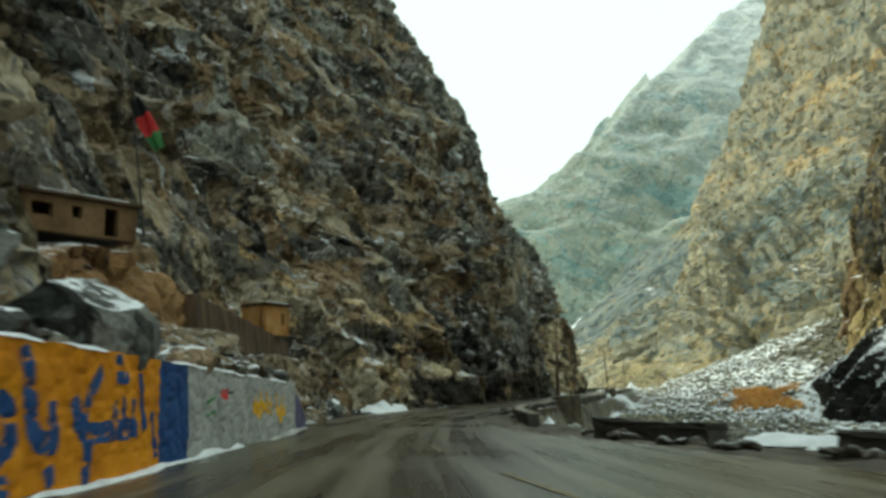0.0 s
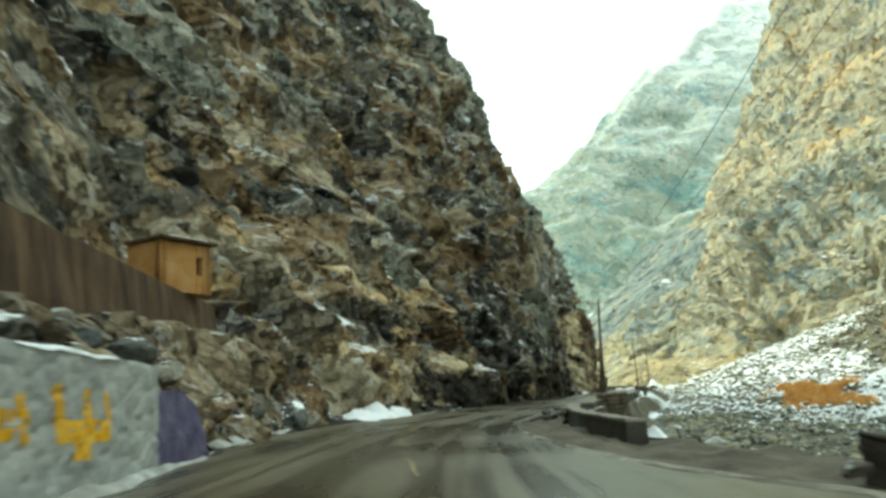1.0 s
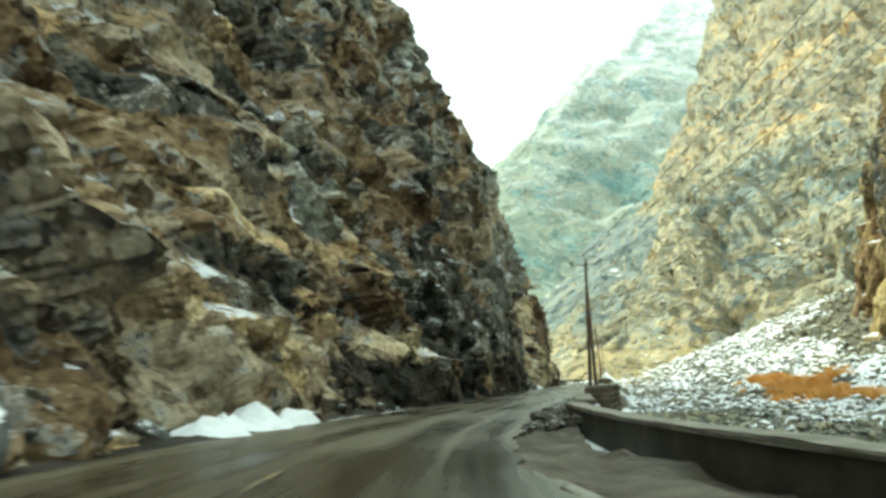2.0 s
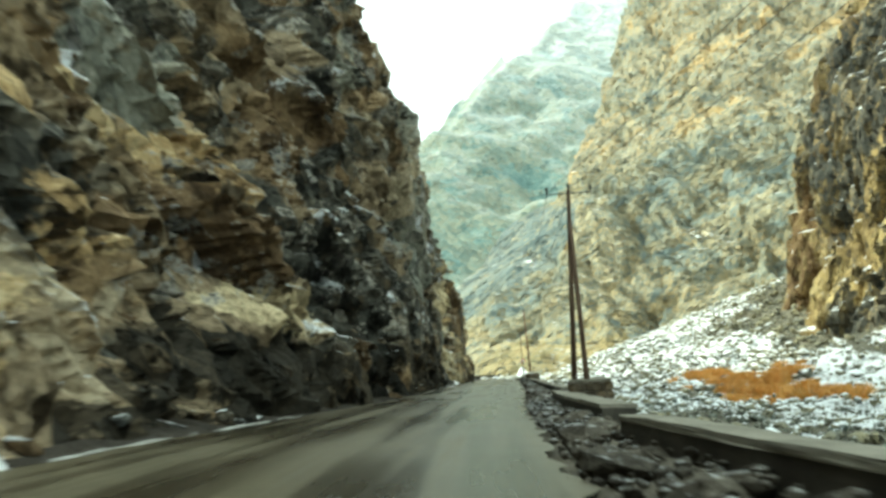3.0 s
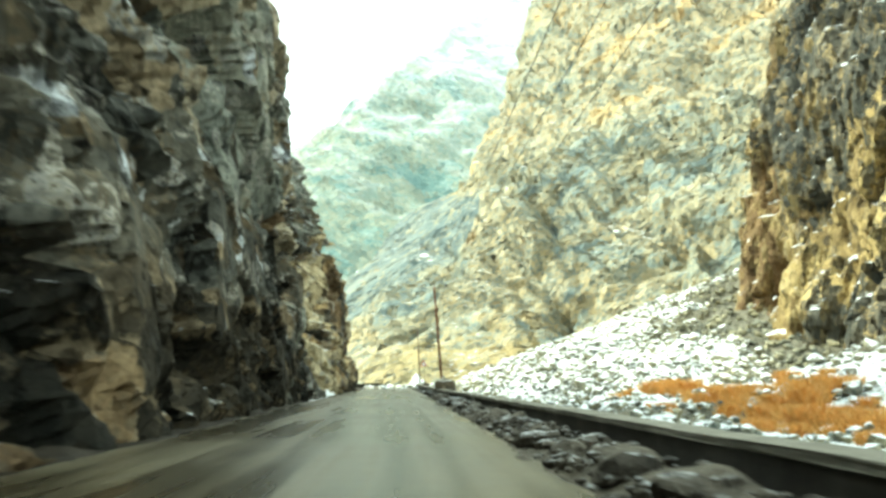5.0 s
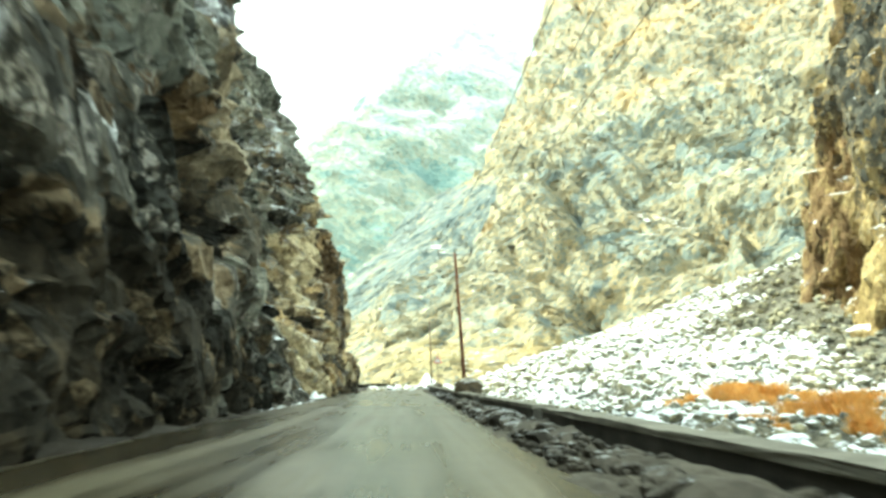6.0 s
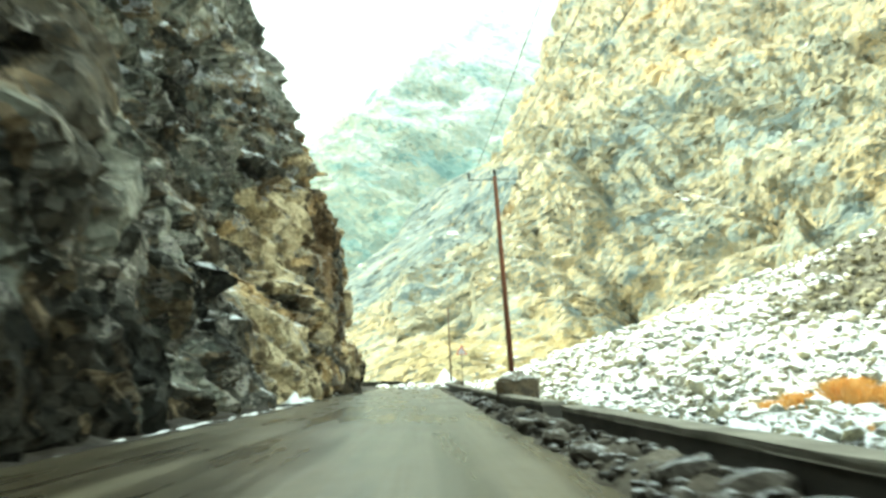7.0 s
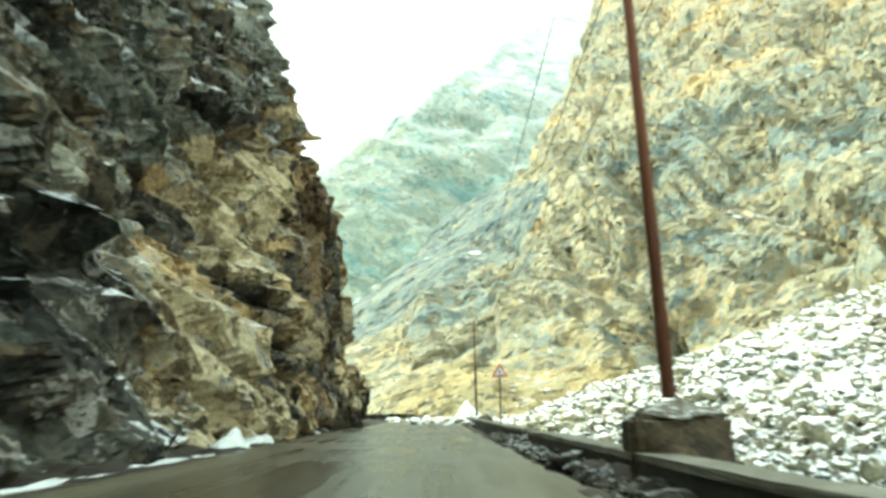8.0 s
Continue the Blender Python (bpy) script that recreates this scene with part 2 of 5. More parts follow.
M_MOUNTAIN = rock("mountain_rock", [(0.129, 0.164, 0.164), (0.276, 0.238, 0.150), (0.417, 0.331, 0.182), (0.175, 0.213, 0.204), (0.474, 0.388, 0.228), (0.254, 0.284, 0.255), (0.489, 0.344, 0.169)], 2.6, 0.9, 0.95, (1.7, 0.8, 0.8), (0, -28.7, -28.6), grain=0.6, facet=0.58, warped=0.3, chips=True,
                  kinds=(("slab", [(0.091, 0.121, 0.125), (0.121, 0.155, 0.154), (0.156, 0.190, 0.183), (0.233, 0.254, 0.225)]), ("blue", [(0.139, 0.178, 0.177), (0.198, 0.235, 0.220), (0.344, 0.298, 0.187), (0.226, 0.262, 0.242)]),
                         ("warm", [(0.169, 0.196, 0.182), (0.358, 0.278, 0.157), (0.233, 0.256, 0.225), (0.449, 0.339, 0.184), (0.478, 0.327, 0.152)]), ("grass", [(0.224, 0.204, 0.118), (0.317, 0.259, 0.139), (0.401, 0.308, 0.157)])))
# pale teal and whitening with height: distance haze put into the rock's colour
M_FAR = rock("hazy_snowy_far_rock", [(0.095, 0.160, 0.155), (0.135, 0.208, 0.195), (0.225, 0.232, 0.175), (0.170, 0.238, 0.215), (0.265, 0.268, 0.200)], 9.0, 0.9, 0.92, alt=(60, 600, 0.95), melt=0.6, grain=0.45, relief=0.5, facet=0.36, chips=True)
M_CRAG = rock("crag_rock", [(0.11, 0.082, 0.046), (0.19, 0.128, 0.058), (0.30, 0.215, 0.10), (0.40, 0.31, 0.15), (0.30, 0.25, 0.16), (0.13, 0.115, 0.09)], 1.9, 1.0, 0.80, (0.9, 0.9, 1.9), (0, 12, 0), grain=0.9, facet=0.7, chips=True, warped=0.5,
              kinds=(("dark", [(0.026, 0.028, 0.025), (0.050, 0.052, 0.045), (0.105, 0.100, 0.080), (0.190, 0.160, 0.110)]), ("rust", [(0.075, 0.046, 0.024), (0.135, 0.085, 0.041), (0.22, 0.145, 0.068)]), ("gold", [(0.13, 0.092, 0.042), (0.25, 0.182, 0.080), (0.39, 0.292, 0.128), (0.47, 0.385, 0.20)])))
M_OUTCROP = rock("dark_outcrop_rock", [(0.018, 0.018, 0.016), (0.040, 0.038, 0.033), (0.080, 0.072, 0.060), (0.14, 0.12, 0.095)], 1.4, 1.0, 0.60, facet=0.7, chips=True, warped=0.45)
M_TALUS = rock("talus_stone", [(0.13, 0.14, 0.12), (0.24, 0.24, 0.20), (0.34, 0.31, 0.20), (0.42, 0.40, 0.31)], 0.9, 1.0, 0.50, relief=0.5, patchy=2.0, thaw=True)
M_GROUND = rock("gravel_ground", [(0.08, 0.078, 0.062), (0.15, 0.142, 0.11), (0.23, 0.205, 0.15)], 0.8, 1.0, 0.82, patchy=1.6, thaw=True)
M_STONE = rock("rubble_stone", [(0.030, 0.026, 0.021), (0.060, 0.053, 0.043), (0.105, 0.092, 0.074), (0.17, 0.15, 0.12)], 0.35, 0.35, 0.88, relief=0.6)
M_RIVER = rock("river_stone", [(0.10, 0.12, 0.105), (0.19, 0.21, 0.185), (0.28, 0.28, 0.23), (0.36, 0.36, 0.31)], 0.6, 0.9, 0.85, relief=0.5)
M_SNOW = plain("old_snow", [(0.62, 0.64, 0.65), (0.80, 0.83, 0.86), (0.86, 0.88, 0.90)], 1.2, 0.6, 0.5, 0.06)
M_SLUSH = plain("brown_slush", [(0.10, 0.088, 0.066), (0.19, 0.172, 0.135), (0.36, 0.345, 0.31)], 1.6, 0.5, 0.5, 0.03)
M_PARAPET = plain("dark_concrete", [(0.028, 0.025, 0.021), (0.050, 0.045, 0.037), (0.085, 0.077, 0.063)], 0.9, 0.7, 0.5, 0.012)
M_SNOW_DIRTY = plain("dirty_snow", [(0.20, 0.19, 0.17), (0.36, 0.355, 0.335), (0.58, 0.59, 0.58)], 1.6, 0.7, 0.6, 0.05)
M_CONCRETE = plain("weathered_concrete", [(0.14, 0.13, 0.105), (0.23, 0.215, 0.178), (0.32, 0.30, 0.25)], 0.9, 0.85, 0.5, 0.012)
M_MUD = plain("mud_brick", [(0.030, 0.019, 0.012), (0.080, 0.050, 0.029), (0.15, 0.098, 0.058)], 0.8, 0.95, 0.6, 0.03, streak=(2.2, 2.2, 0.22))
M_CLAY = plain("orange_clay_plaster", [(0.22, 0.105, 0.035), (0.36, 0.185, 0.06), (0.40, 0.25, 0.11)], 1.1, 0.9, 0.5, 0.02)
M_CLAY_BROWN = plain("brown_clay_plaster", [(0.07, 0.042, 0.022), (0.13, 0.078, 0.038), (0.19, 0.12, 0.06)], 0.8, 0.95, 0.6, 0.04)
M_POLE = plain("weathered_pole_wood", [(0.05, 0.035, 0.025), (0.10, 0.065, 0.045), (0.15, 0.10, 0.07)], 2.5, 0.85, 0.5, 0.01, streak=(1, 1, 0.08))
M_POLE_RED = plain("reddish_pole_wood", [(0.10, 0.04, 0.025), (0.19, 0.075, 0.04), (0.26, 0.12, 0.07)], 2.5, 0.8, 0.5, 0.01, streak=(1, 1, 0.08))
M_IRON = plain("dark_steel", [(0.04, 0.04, 0.04), (0.08, 0.075, 0.07)], 4.0, 0.55, 0.2, 0.004, 0.7)
M_ORANGE = plain("orange_wall_paint", [(0.38, 0.13, 0.004), (0.60, 0.225, 0.006), (0.66, 0.275, 0.012)], 1.3, 0.75, 0.7, 0.03)
M_BLUE = plain("blue_wall_paint", [(0.008, 0.03, 0.11), (0.014, 0.06, 0.19), (0.03, 0.09, 0.24)], 1.6, 0.7, 0.6, 0.02)
M_WHITEWASH = plain("grey_whitewash", [(0.23, 0.235, 0.22), (0.36, 0.37, 0.35), (0.46, 0.465, 0.43)], 1.4, 0.85, 0.7, 0.03)
M_YELLOW = plain("yellow_paint", [(0.52, 0.26, 0.012), (0.70, 0.37, 0.015), (0.66, 0.40, 0.06)], 2.0, 0.75, 0.4, 0.01)
M_RED = plain("red_paint", [(0.45, 0.03, 0.03), (0.62, 0.06, 0.06)], 3.0, 0.7, 0.3, 0.01)
M_GREEN = plain("green_paint", [(0.05, 0.20, 0.06), (0.12, 0.32, 0.12)], 3.0, 0.7, 0.3, 0.01)
M_PURPLE = plain("purple_paint", [(0.045, 0.04, 0.085), (0.085, 0.075, 0.14), (0.15, 0.14, 0.20)], 2.0, 0.75, 0.5, 0.02)
M_BUSH = plain("dry_orange_twigs", [(0.56, 0.235, 0.05), (0.76, 0.38, 0.10), (0.80, 0.50, 0.19)], 0.7, 0.9, 0.3, 0.02)
M_BLACK = plain("black_cloth", [(0.015, 0.015, 0.017), (0.03, 0.03, 0.032)], 3.0, 0.9, 0.2, 0.004)
M_DARK = plain("dark_inside", [(0.008, 0.008, 0.008), (0.02, 0.018, 0.016)], 3.0, 0.9, 0.2, 0.004)
M_WHITE = plain("white_paint", [(0.70, 0.71, 0.70), (0.82, 0.83, 0.82)], 3.0, 0.6, 0.2, 0.004)
M_LINE = plain("worn_yellow_line", [(0.09, 0.08, 0.055), (0.19, 0.15, 0.075), (0.30, 0.24, 0.12)], 2.5, 0.6, 0.3, 0.006)


def road_material():
    """Wet, muddy asphalt with paler wheel tracks and standing water; the attribute 'across' runs over its width in metres."""
    m, n, l, bsdf = mat("wet_asphalt")
    pos = n.new("ShaderNodeNewGeometry")
    uv = n.new("ShaderNodeUVMap")
    mp = n.new("ShaderNodeMapping")
    mp.inputs["Scale"].default_value = (1.0, 0.022, 1)
    l.new(uv.outputs["UV"], mp.inputs["Vector"])
    streaks = tex(n, l, "Noise", 1.1, mp.outputs["Vector"], Detail=4.0, Roughness=0.55)
    wide = tex(n, l, "Noise", 0.10, pos.outputs["Position"], Detail=4.0)
    grit = tex(n, l, "Noise", 55.0, pos.outputs["Position"], Detail=4.0, Roughness=0.7)
    mid = tex(n, l, "Noise", 2.2, pos.outputs["Position"], Detail=5.0)
    f = mathn(n, l, "ADD", mathn(n, l, "MULTIPLY", streaks.outputs["Fac"], 0.75), mathn(n, l, "MULTIPLY", wide.outputs["Fac"], 0.35))
    col = ramp(n, l, f, [(0.44, (0.021, 0.016, 0.008)), (0.53, (0.044, 0.036, 0.020)), (0.62, (0.110, 0.095, 0.060))])
    col = mixc(n, l, 1.0, col, ramp(n, l, grit.outputs["Fac"], [(0.3, 0.75), (0.7, 1.25)]), "MULTIPLY")
    col = mixc(n, l, 1.0, col, ramp(n, l, mid.outputs["Fac"], [(0.3, 0.85), (0.7, 1.15)]), "MULTIPLY")
    l.new(col, bsdf.inputs["Base Color"])
    wet = mathn(n, l, "ADD", mathn(n, l, "MULTIPLY", streaks.outputs["Fac"], 0.6), mathn(n, l, "MULTIPLY", wide.outputs["Fac"], 0.5))
    l.new(ramp(n, l, wet, [(0.42, 0.18), (0.56, 0.32), (0.70, 0.50)]), bsdf.inputs["Roughness"])
    bsdf.inputs["Specular IOR Level"].default_value = 0.32
    bump(n, l, bsdf, grit.outputs["Fac"], 0.25, 0.006)
    return m


M_ROAD = road_material()
M_VERGE_DARK = plain("dark_brown_mud", [(0.012, 0.009, 0.006), (0.024, 0.019, 0.013), (0.046, 0.038, 0.028)], 0.7, 0.7, 0.6, 0.04)
M_VERGE = plain("muddy_verge", [(0.045, 0.037, 0.027), (0.085, 0.072, 0.053), (0.16, 0.14, 0.108)], 0.7, 0.75, 0.6, 0.04)


# ---- meshes ----
def mesh_object(name, verts, faces, material, parent=None, label="", flat=True):
    me = bpy.data.meshes.new(name)
    me.from_pydata(verts, [], faces)
    me.materials.append(material)
    if not flat:
        me.polygons.foreach_set("use_smooth", [True] * len(me.polygons))
    me.update()
    ob = new(name, me)
    if parent:
        ob.parent = parent
    return tagged(ob, label)


def sheet(name, grid, material, parent=None, label="", flat=True, flip=False):
    """A surface from an array of places, rows by columns."""
    nu, nv = grid.shape[:2]
    k = np.arange(nu * nv).reshape(nu, nv)
    q = np.stack([k[:-1, :-1], k[1:, :-1], k[1:, 1:], k[:-1, 1:]], -1).reshape(-1, 4)
    if flip:
        q = q[:, ::-1]
    return mesh_object(name, grid.reshape(-1, 3).tolist(), q.tolist(), material, parent, label, flat)


def part(name, bm, material, parent=None, label="", flat=True):
    me = bpy.data.meshes.new(name)
    bm.normal_update()
    bm.to_mesh(me)
    bm.free()
    me.materials.append(material)
    if not flat:
        me.polygons.foreach_set("use_smooth", [True] * len(me.polygons))
    ob = new(name, me)
    if parent:
        ob.parent = parent
    return tagged(ob, label)


def box(bm, size, m, bevel=0.0):
    made = bmesh.ops.create_cube(bm, size=1.0)["verts"]
    bmesh.ops.scale(bm, vec=size, verts=made)
    if bevel:
        edges = list({e for v in made for e in v.link_edges})
        made = list({v for f in bmesh.ops.bevel(bm, geom=edges, offset=bevel, segments=2, affect="EDGES")["faces"] for v in f.verts} | {v for v in made if v.is_valid})
    bmesh.ops.transform(bm, matrix=m, verts=made)
    return made


def rod(bm, a, b, r0, r1, sides=10):
    a, b = Vector(a), Vector(b)
    made = bmesh.ops.create_cone(bm, cap_ends=True, segments=sides, radius1=r0, radius2=r1, depth=(b - a).length)["verts"]
    bmesh.ops.transform(bm, matrix=Matrix.Translation((a + b) / 2) @ (b - a).to_track_quat("Z", "Y").to_matrix().to_4x4(), verts=made)
    return made


def stone_bm(seed, cuts=2):
    """A broken, angular stone about 1 across."""
    r = random.Random(seed)
    bm = bmesh.new()
    bmesh.ops.create_icosphere(bm, subdivisions=cuts, radius=0.5)
    planes = [(Vector((r.uniform(-1, 1), r.uniform(-1, 1), r.uniform(-1, 1))).normalized(), r.uniform(0.26, 0.42)) for _ in range(9)]
    stretch = Vector((r.uniform(0.8, 1.25), r.uniform(0.7, 1.1), r.uniform(0.55, 0.85)))
    for v in bm.verts:
        for nrm, d in planes:
            over = v.co.dot(nrm) - d
            if over > 0:
                v.co -= nrm * over
        v.co += 0.03 * noise.noise_vector(v.co * 4 + Vector((seed, 0, 0)))
        v.co = Vector((v.co.x * stretch.x, v.co.y * stretch.y, v.co.z * stretch.z))
    return bm


# ---- the line of the road ----
ROAD_KNOTS = [(4.0, -80.0), (0.0, 0.0), (-1.25, 30.0), (0.45, 61.0), (6.9, 90.3), (14.9, 119.6), (25.4, 158.8), (40.5, 216.9), (55.7, 275.0), (66.0, 330.0), (62.0, 400.0), (40.0, 470.0)]
_ky, _kx = np.array([k[1] for k in ROAD_KNOTS]), np.array([k[0] for k in ROAD_KNOTS])
_kd = np.gradient(_kx, _ky)
RY = np.arange(-80.0, 470.01, 0.5)
_i = np.clip(np.searchsorted(_ky, RY, "right") - 1, 0, len(_ky) - 2)
_h = _ky[_i + 1] - _ky[_i]
_u = (RY - _ky[_i]) / _h
RX = (2 * _u**3 - 3 * _u**2 + 1) * _kx[_i] + (_u**3 - 2 * _u**2 + _u) * _h * _kd[_i] + (-2 * _u**3 + 3 * _u**2) * _kx[_i + 1] + (_u**3 - _u**2) * _h * _kd[_i + 1]
RT = np.arctan(np.gradient(RX, RY))
RS = np.r_[0, np.cumsum(np.hypot(np.diff(RX), np.diff(RY)))]
RS -= np.interp(0.0, RY, RS)


def fall(s):
    """The road's fall to the river side, per metre."""
    return np.interp(s, [0, 100, 150, 190, 260], [0.052, 0.047, 0.035, 0.008, 0.0])


def rise(s):
    """The height of the road's line."""
    return np.interp(s, [-80, 0, 30, 72, 100, 130, 160, 200, 250, 300, 480], [0.2, 0.1, -0.05, -0.1, -0.02, 0.04, 0.1, 0.3, 0.62, 0.8, -4.0])


def lean_of_road(s, lat):
    """How far the surface drops at lat; level on the hill side before the bend."""
    return np.clip(lat, -9, 12) * fall(s) * np.where(np.asarray(lat) < 0, np.interp(s, [18, 50], [0.2, 1.0]), 1.0)


def on_road(s, lat, up=0.0):
    """The place at s metres along the road, lat metres to the right of its line, up above its surface."""
    s, lat = np.asarray(s, float), np.asarray(lat, float)
    x, y, a = np.interp(s, RS, RX), np.interp(s, RS, RY), np.interp(s, RS, RT)
    return np.stack(np.broadcast_arrays(x + lat * np.cos(a), y - lat * np.sin(a), rise(s) + up - lean_of_road(s, lat)), -1)


def turn_at(s):
    return -math.degrees(float(np.interp(s, RS, RT)))


def to_road(x, y):
    a = np.interp(y, RY, RT)
    lat = (x - np.interp(y, RY, RX)) * np.cos(a)
    return np.interp(y + lat * np.sin(a), RY, RS), lat


# ---- the road ----
def left_edge(s):
    return np.interp(s, [-60, 0, 15, 34, 48, 60, 78, 92, 104, 118, 150, 185, 218, 241, 260], [-5.4, -5.5, -5.4, -5.5, -6.6, -7.0, -6.7, -6.0, -5.5, -5.6, -6.3, -6.9, -6.8, -6.2, -6.2])


def right_edge(s):
    return np.interp(s, [-60, 10, 17, 24, 32, 37, 46, 55, 62, 75, 110, 150, 185, 260], [12.0, 10.0, 9.0, 7.4, 5.5, 3.7, 2.5, 1.7, 1.7, 1.8, 2.1, 2.4, 2.7, 2.7])


def build_road():
    s = np.arange(-70, 400, 0.5)[:, None]
    k = np.linspace(0, 1, 25)[None, :]
    a, b = left_edge(s) + 0.12 * soft_noise(s * 0.9, s * 0 + 1, 3), right_edge(s) + 0.16 * soft_noise(s * 1.1, s * 0 + 5, 4) + 0.07 * soft_noise(s * 3.7, s * 0 + 2, 6)
    lat = a + (b - a) * k
    wear = 0.012 * soft_noise(lat * 1.5, s * 0.12, 9) + 0.006 * soft_noise(lat * 4, s * 0.8, 10)
    ob = sheet("road", on_road(s, lat, wear), M_ROAD, flip=True, flat=False)
    uv = ob.data.uv_layers.new(name="along")
    loops = np.empty(len(ob.data.loops), dtype=np.int32)
    ob.data.loops.foreach_get("vertex_index", loops)
    flat_uv = np.stack(np.broadcast_arrays(lat, s), -1).reshape(-1, 2)[loops]
    uv.data.foreach_set("uv", flat_uv.ravel())
    tagged(ob, "wet muddy two-lane asphalt mountain road with pale wheel tracks", "road", kind="structure")
    return ob


build_road()


# ---- the ground: river bed, talus, and out to the horizon ----
def ground_z(x, y):
    s, lat = to_road(x, y)
    bed = -5.2 + 0.02 * np.clip(s - 60, 0, 300) + 0.9 * fbm(x * 0.06, y * 0.06, 31, 3)
    cone = 25.4 - 0.342 * np.hypot(x - 135.3, y - 246.1) + 0.9 * fbm(x * 0.05, y * 0.05, 35, 3)
    cone2 = 9.0 - 0.36 * np.hypot(x - 92, y - 158)
    cone3 = 8.0 - 0.30 * np.hypot(x - 96, y - 110)
    far = -4 + 0.11 * np.clip(y - 270, 0, 200)
    z = np.maximum.reduce([bed, cone, cone2, cone3, far])
    z = z + (0.35 * blocks(x * 0.5, y * 0.5, 41) + 0.25 * fbm(x * 0.3, y * 0.3, 33, 3)) * smooth(8, 16, lat)
    shelf = np.interp(s, [-60, 20, 30, 46, 60, 76, 160, 175, 400], [20, 16, 13, 7.5, 5.0, 4.6, 4.6, 5.0, 5.0])
    verge = rise(s) - lean_of_road(s, lat) - 0.36
    z = np.where(lat < shelf, verge, verge + (z - verge) * smooth(0, np.interp(s, [66, 76, 160, 175], [5, 1.6, 1.6, 5]), lat - shelf))
    z = np.where(lat < left_edge(s), verge + 0.02, z)
    z = np.where(lat < -14, verge - 2, z)
    return z


def thaw_at(x, y):
    """How far the snow has melted: at the foot of the crag and on the low bank below the parapet."""
    s, lat = to_road(x, y)
    patch = fbm(x * 0.09, y * 0.09, 44, 3)
    foot = np.interp(y, [80, 120, 150, 180, 205, 225, 240], [86, 86, 90, 95, 102, 107, 124]) - x
    crag = smooth(22, 6, foot + 10 * patch) * smooth(246, 236, y)
    bank = smooth(68, 76, s) * smooth(158, 126, s) * smooth(np.interp(s, [110, 140], [36, 24]), np.interp(s, [110, 140], [20, 10]), lat + 9 * patch)
    return 1.1 * np.maximum(crag, bank) * smooth(-0.55, -0.1, patch + 0.25)


def build_ground():
    xs = np.r_[-3000, -1200, -400, -120, -40, np.arange(-20, 135, 1.1), 150, 200, 400, 1200, 3000]
    ys = np.r_[-3000, -1000, -300, -120, np.arange(-70, 340, 1.3), np.arange(345, 560, 8), 700, 1200, 3000]
    x, y = np.meshgrid(xs, ys, indexing="ij")
    z = ground_z(x, y)
    ob = sheet("ground", np.stack([x, y, z], -1), M_GROUND)
    ob.data.attributes.new("thaw", "FLOAT", "POINT").data.foreach_set("value", thaw_at(x, y).ravel().astype(np.float32))
    tagged(ob, "stony river bed and gravel ground with patches of snow", "ground", kind="structure")


build_ground()


def build_verges():
    s = np.arange(-70, 330, 0.4)[:, None]
    # right: mud and gravel strip between asphalt and parapet
    wide = np.interp(s, [-60, 20, 30, 46, 60, 400], [17, 14, 12.4, 7.6, 3.6, 3.4])
    k = np.linspace(0, 1, 12)[None, :]
    lat = right_edge(s) - 0.3 + (wide - right_edge(s) + 0.3) * k
    heap = smooth(66, 76, s) * (1 - smooth(200, 215, s))
    up = -0.03 - 0.10 * smooth(0.05, 0.2, k) + heap * (0.34 * smooth(0.3, 0.95, k) + 0.10 * lumps(lat / 0.8, s / 0.9, 53)) * smooth(0.08, 0.3, k) + 0.08 * fbm(lat * 1.3, s * 0.7, 51, 4) * smooth(0, 0.2, k) * 2
    tagged(sheet("verge", on_road(s, lat, up), M_VERGE, flip=True), "muddy gravel verge beside the parapet", "verge", kind="structure")
    # left: strip at the cliff's foot, darker than the right one
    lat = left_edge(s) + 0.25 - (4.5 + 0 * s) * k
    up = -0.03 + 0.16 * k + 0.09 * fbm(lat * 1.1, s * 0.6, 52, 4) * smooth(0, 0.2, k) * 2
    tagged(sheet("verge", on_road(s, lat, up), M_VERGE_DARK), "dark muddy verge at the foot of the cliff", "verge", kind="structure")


build_verges()

# ---- the left cliff: distance from the road's line by stretch and height ----
CLIFF_H = [0, 5, 10, 20, 30, 45, 70, 105]
CLIFF_S = [-70, 28, 50, 63, 78, 97, 126, 148, 157, 166, 175, 186, 198, 208, 214, 222, 232, 241, 262]
CLIFF_D = [
    [11.5, 12.5, 14.5, 19, 24, 31, 43, 60], [11.0, 12.0, 13.5, 18, 23, 30, 42, 58],
    [10.5, 11.5, 14.5, 20, 26, 33, 43, 57], [9.2, 12.0, 15.5, 22, 26, 32, 41, 55],
    [8.2, 11.0, 13.5, 17, 21, 27, 37, 52], [6.2, 8.6, 10.8, 15, 19.5, 27, 40, 56],
    [6.0, 7.2, 8.5, 10.5, 13, 19, 31, 48], [6.9, 7.3, 7.8, 8.8, 11.5, 18, 31, 48],
    [7.0, 7.6, 8.3, 10, 13, 19, 32, 49], [7.3, 9.0, 10.5, 12.5, 15.5, 20, 32, 50],
    [8.0, 11.0, 13.0, 15.5, 17, 20.5, 33, 51], [8.8, 12.5, 14.8, 17.5, 18.5, 21.5, 34, 52],
    [8.6, 11.8, 14.0, 17, 18.5, 24, 38, 55], [8.0, 9.8, 11.8, 14.5, 17, 25, 40, 57],
    [7.8, 9.2, 10.6, 13.4, 16, 25, 40, 58], [7.8, 8.5, 8.9, 10.6, 13, 23, 39, 58],
    [7.3, 8.3, 9.6, 13.0, 17.5, 29, 48, 68], [6.9, 7.8, 9.6, 14.8, 22, 35, 54, 75], [13, 15, 18, 25, 33, 46, 64, 86],
]


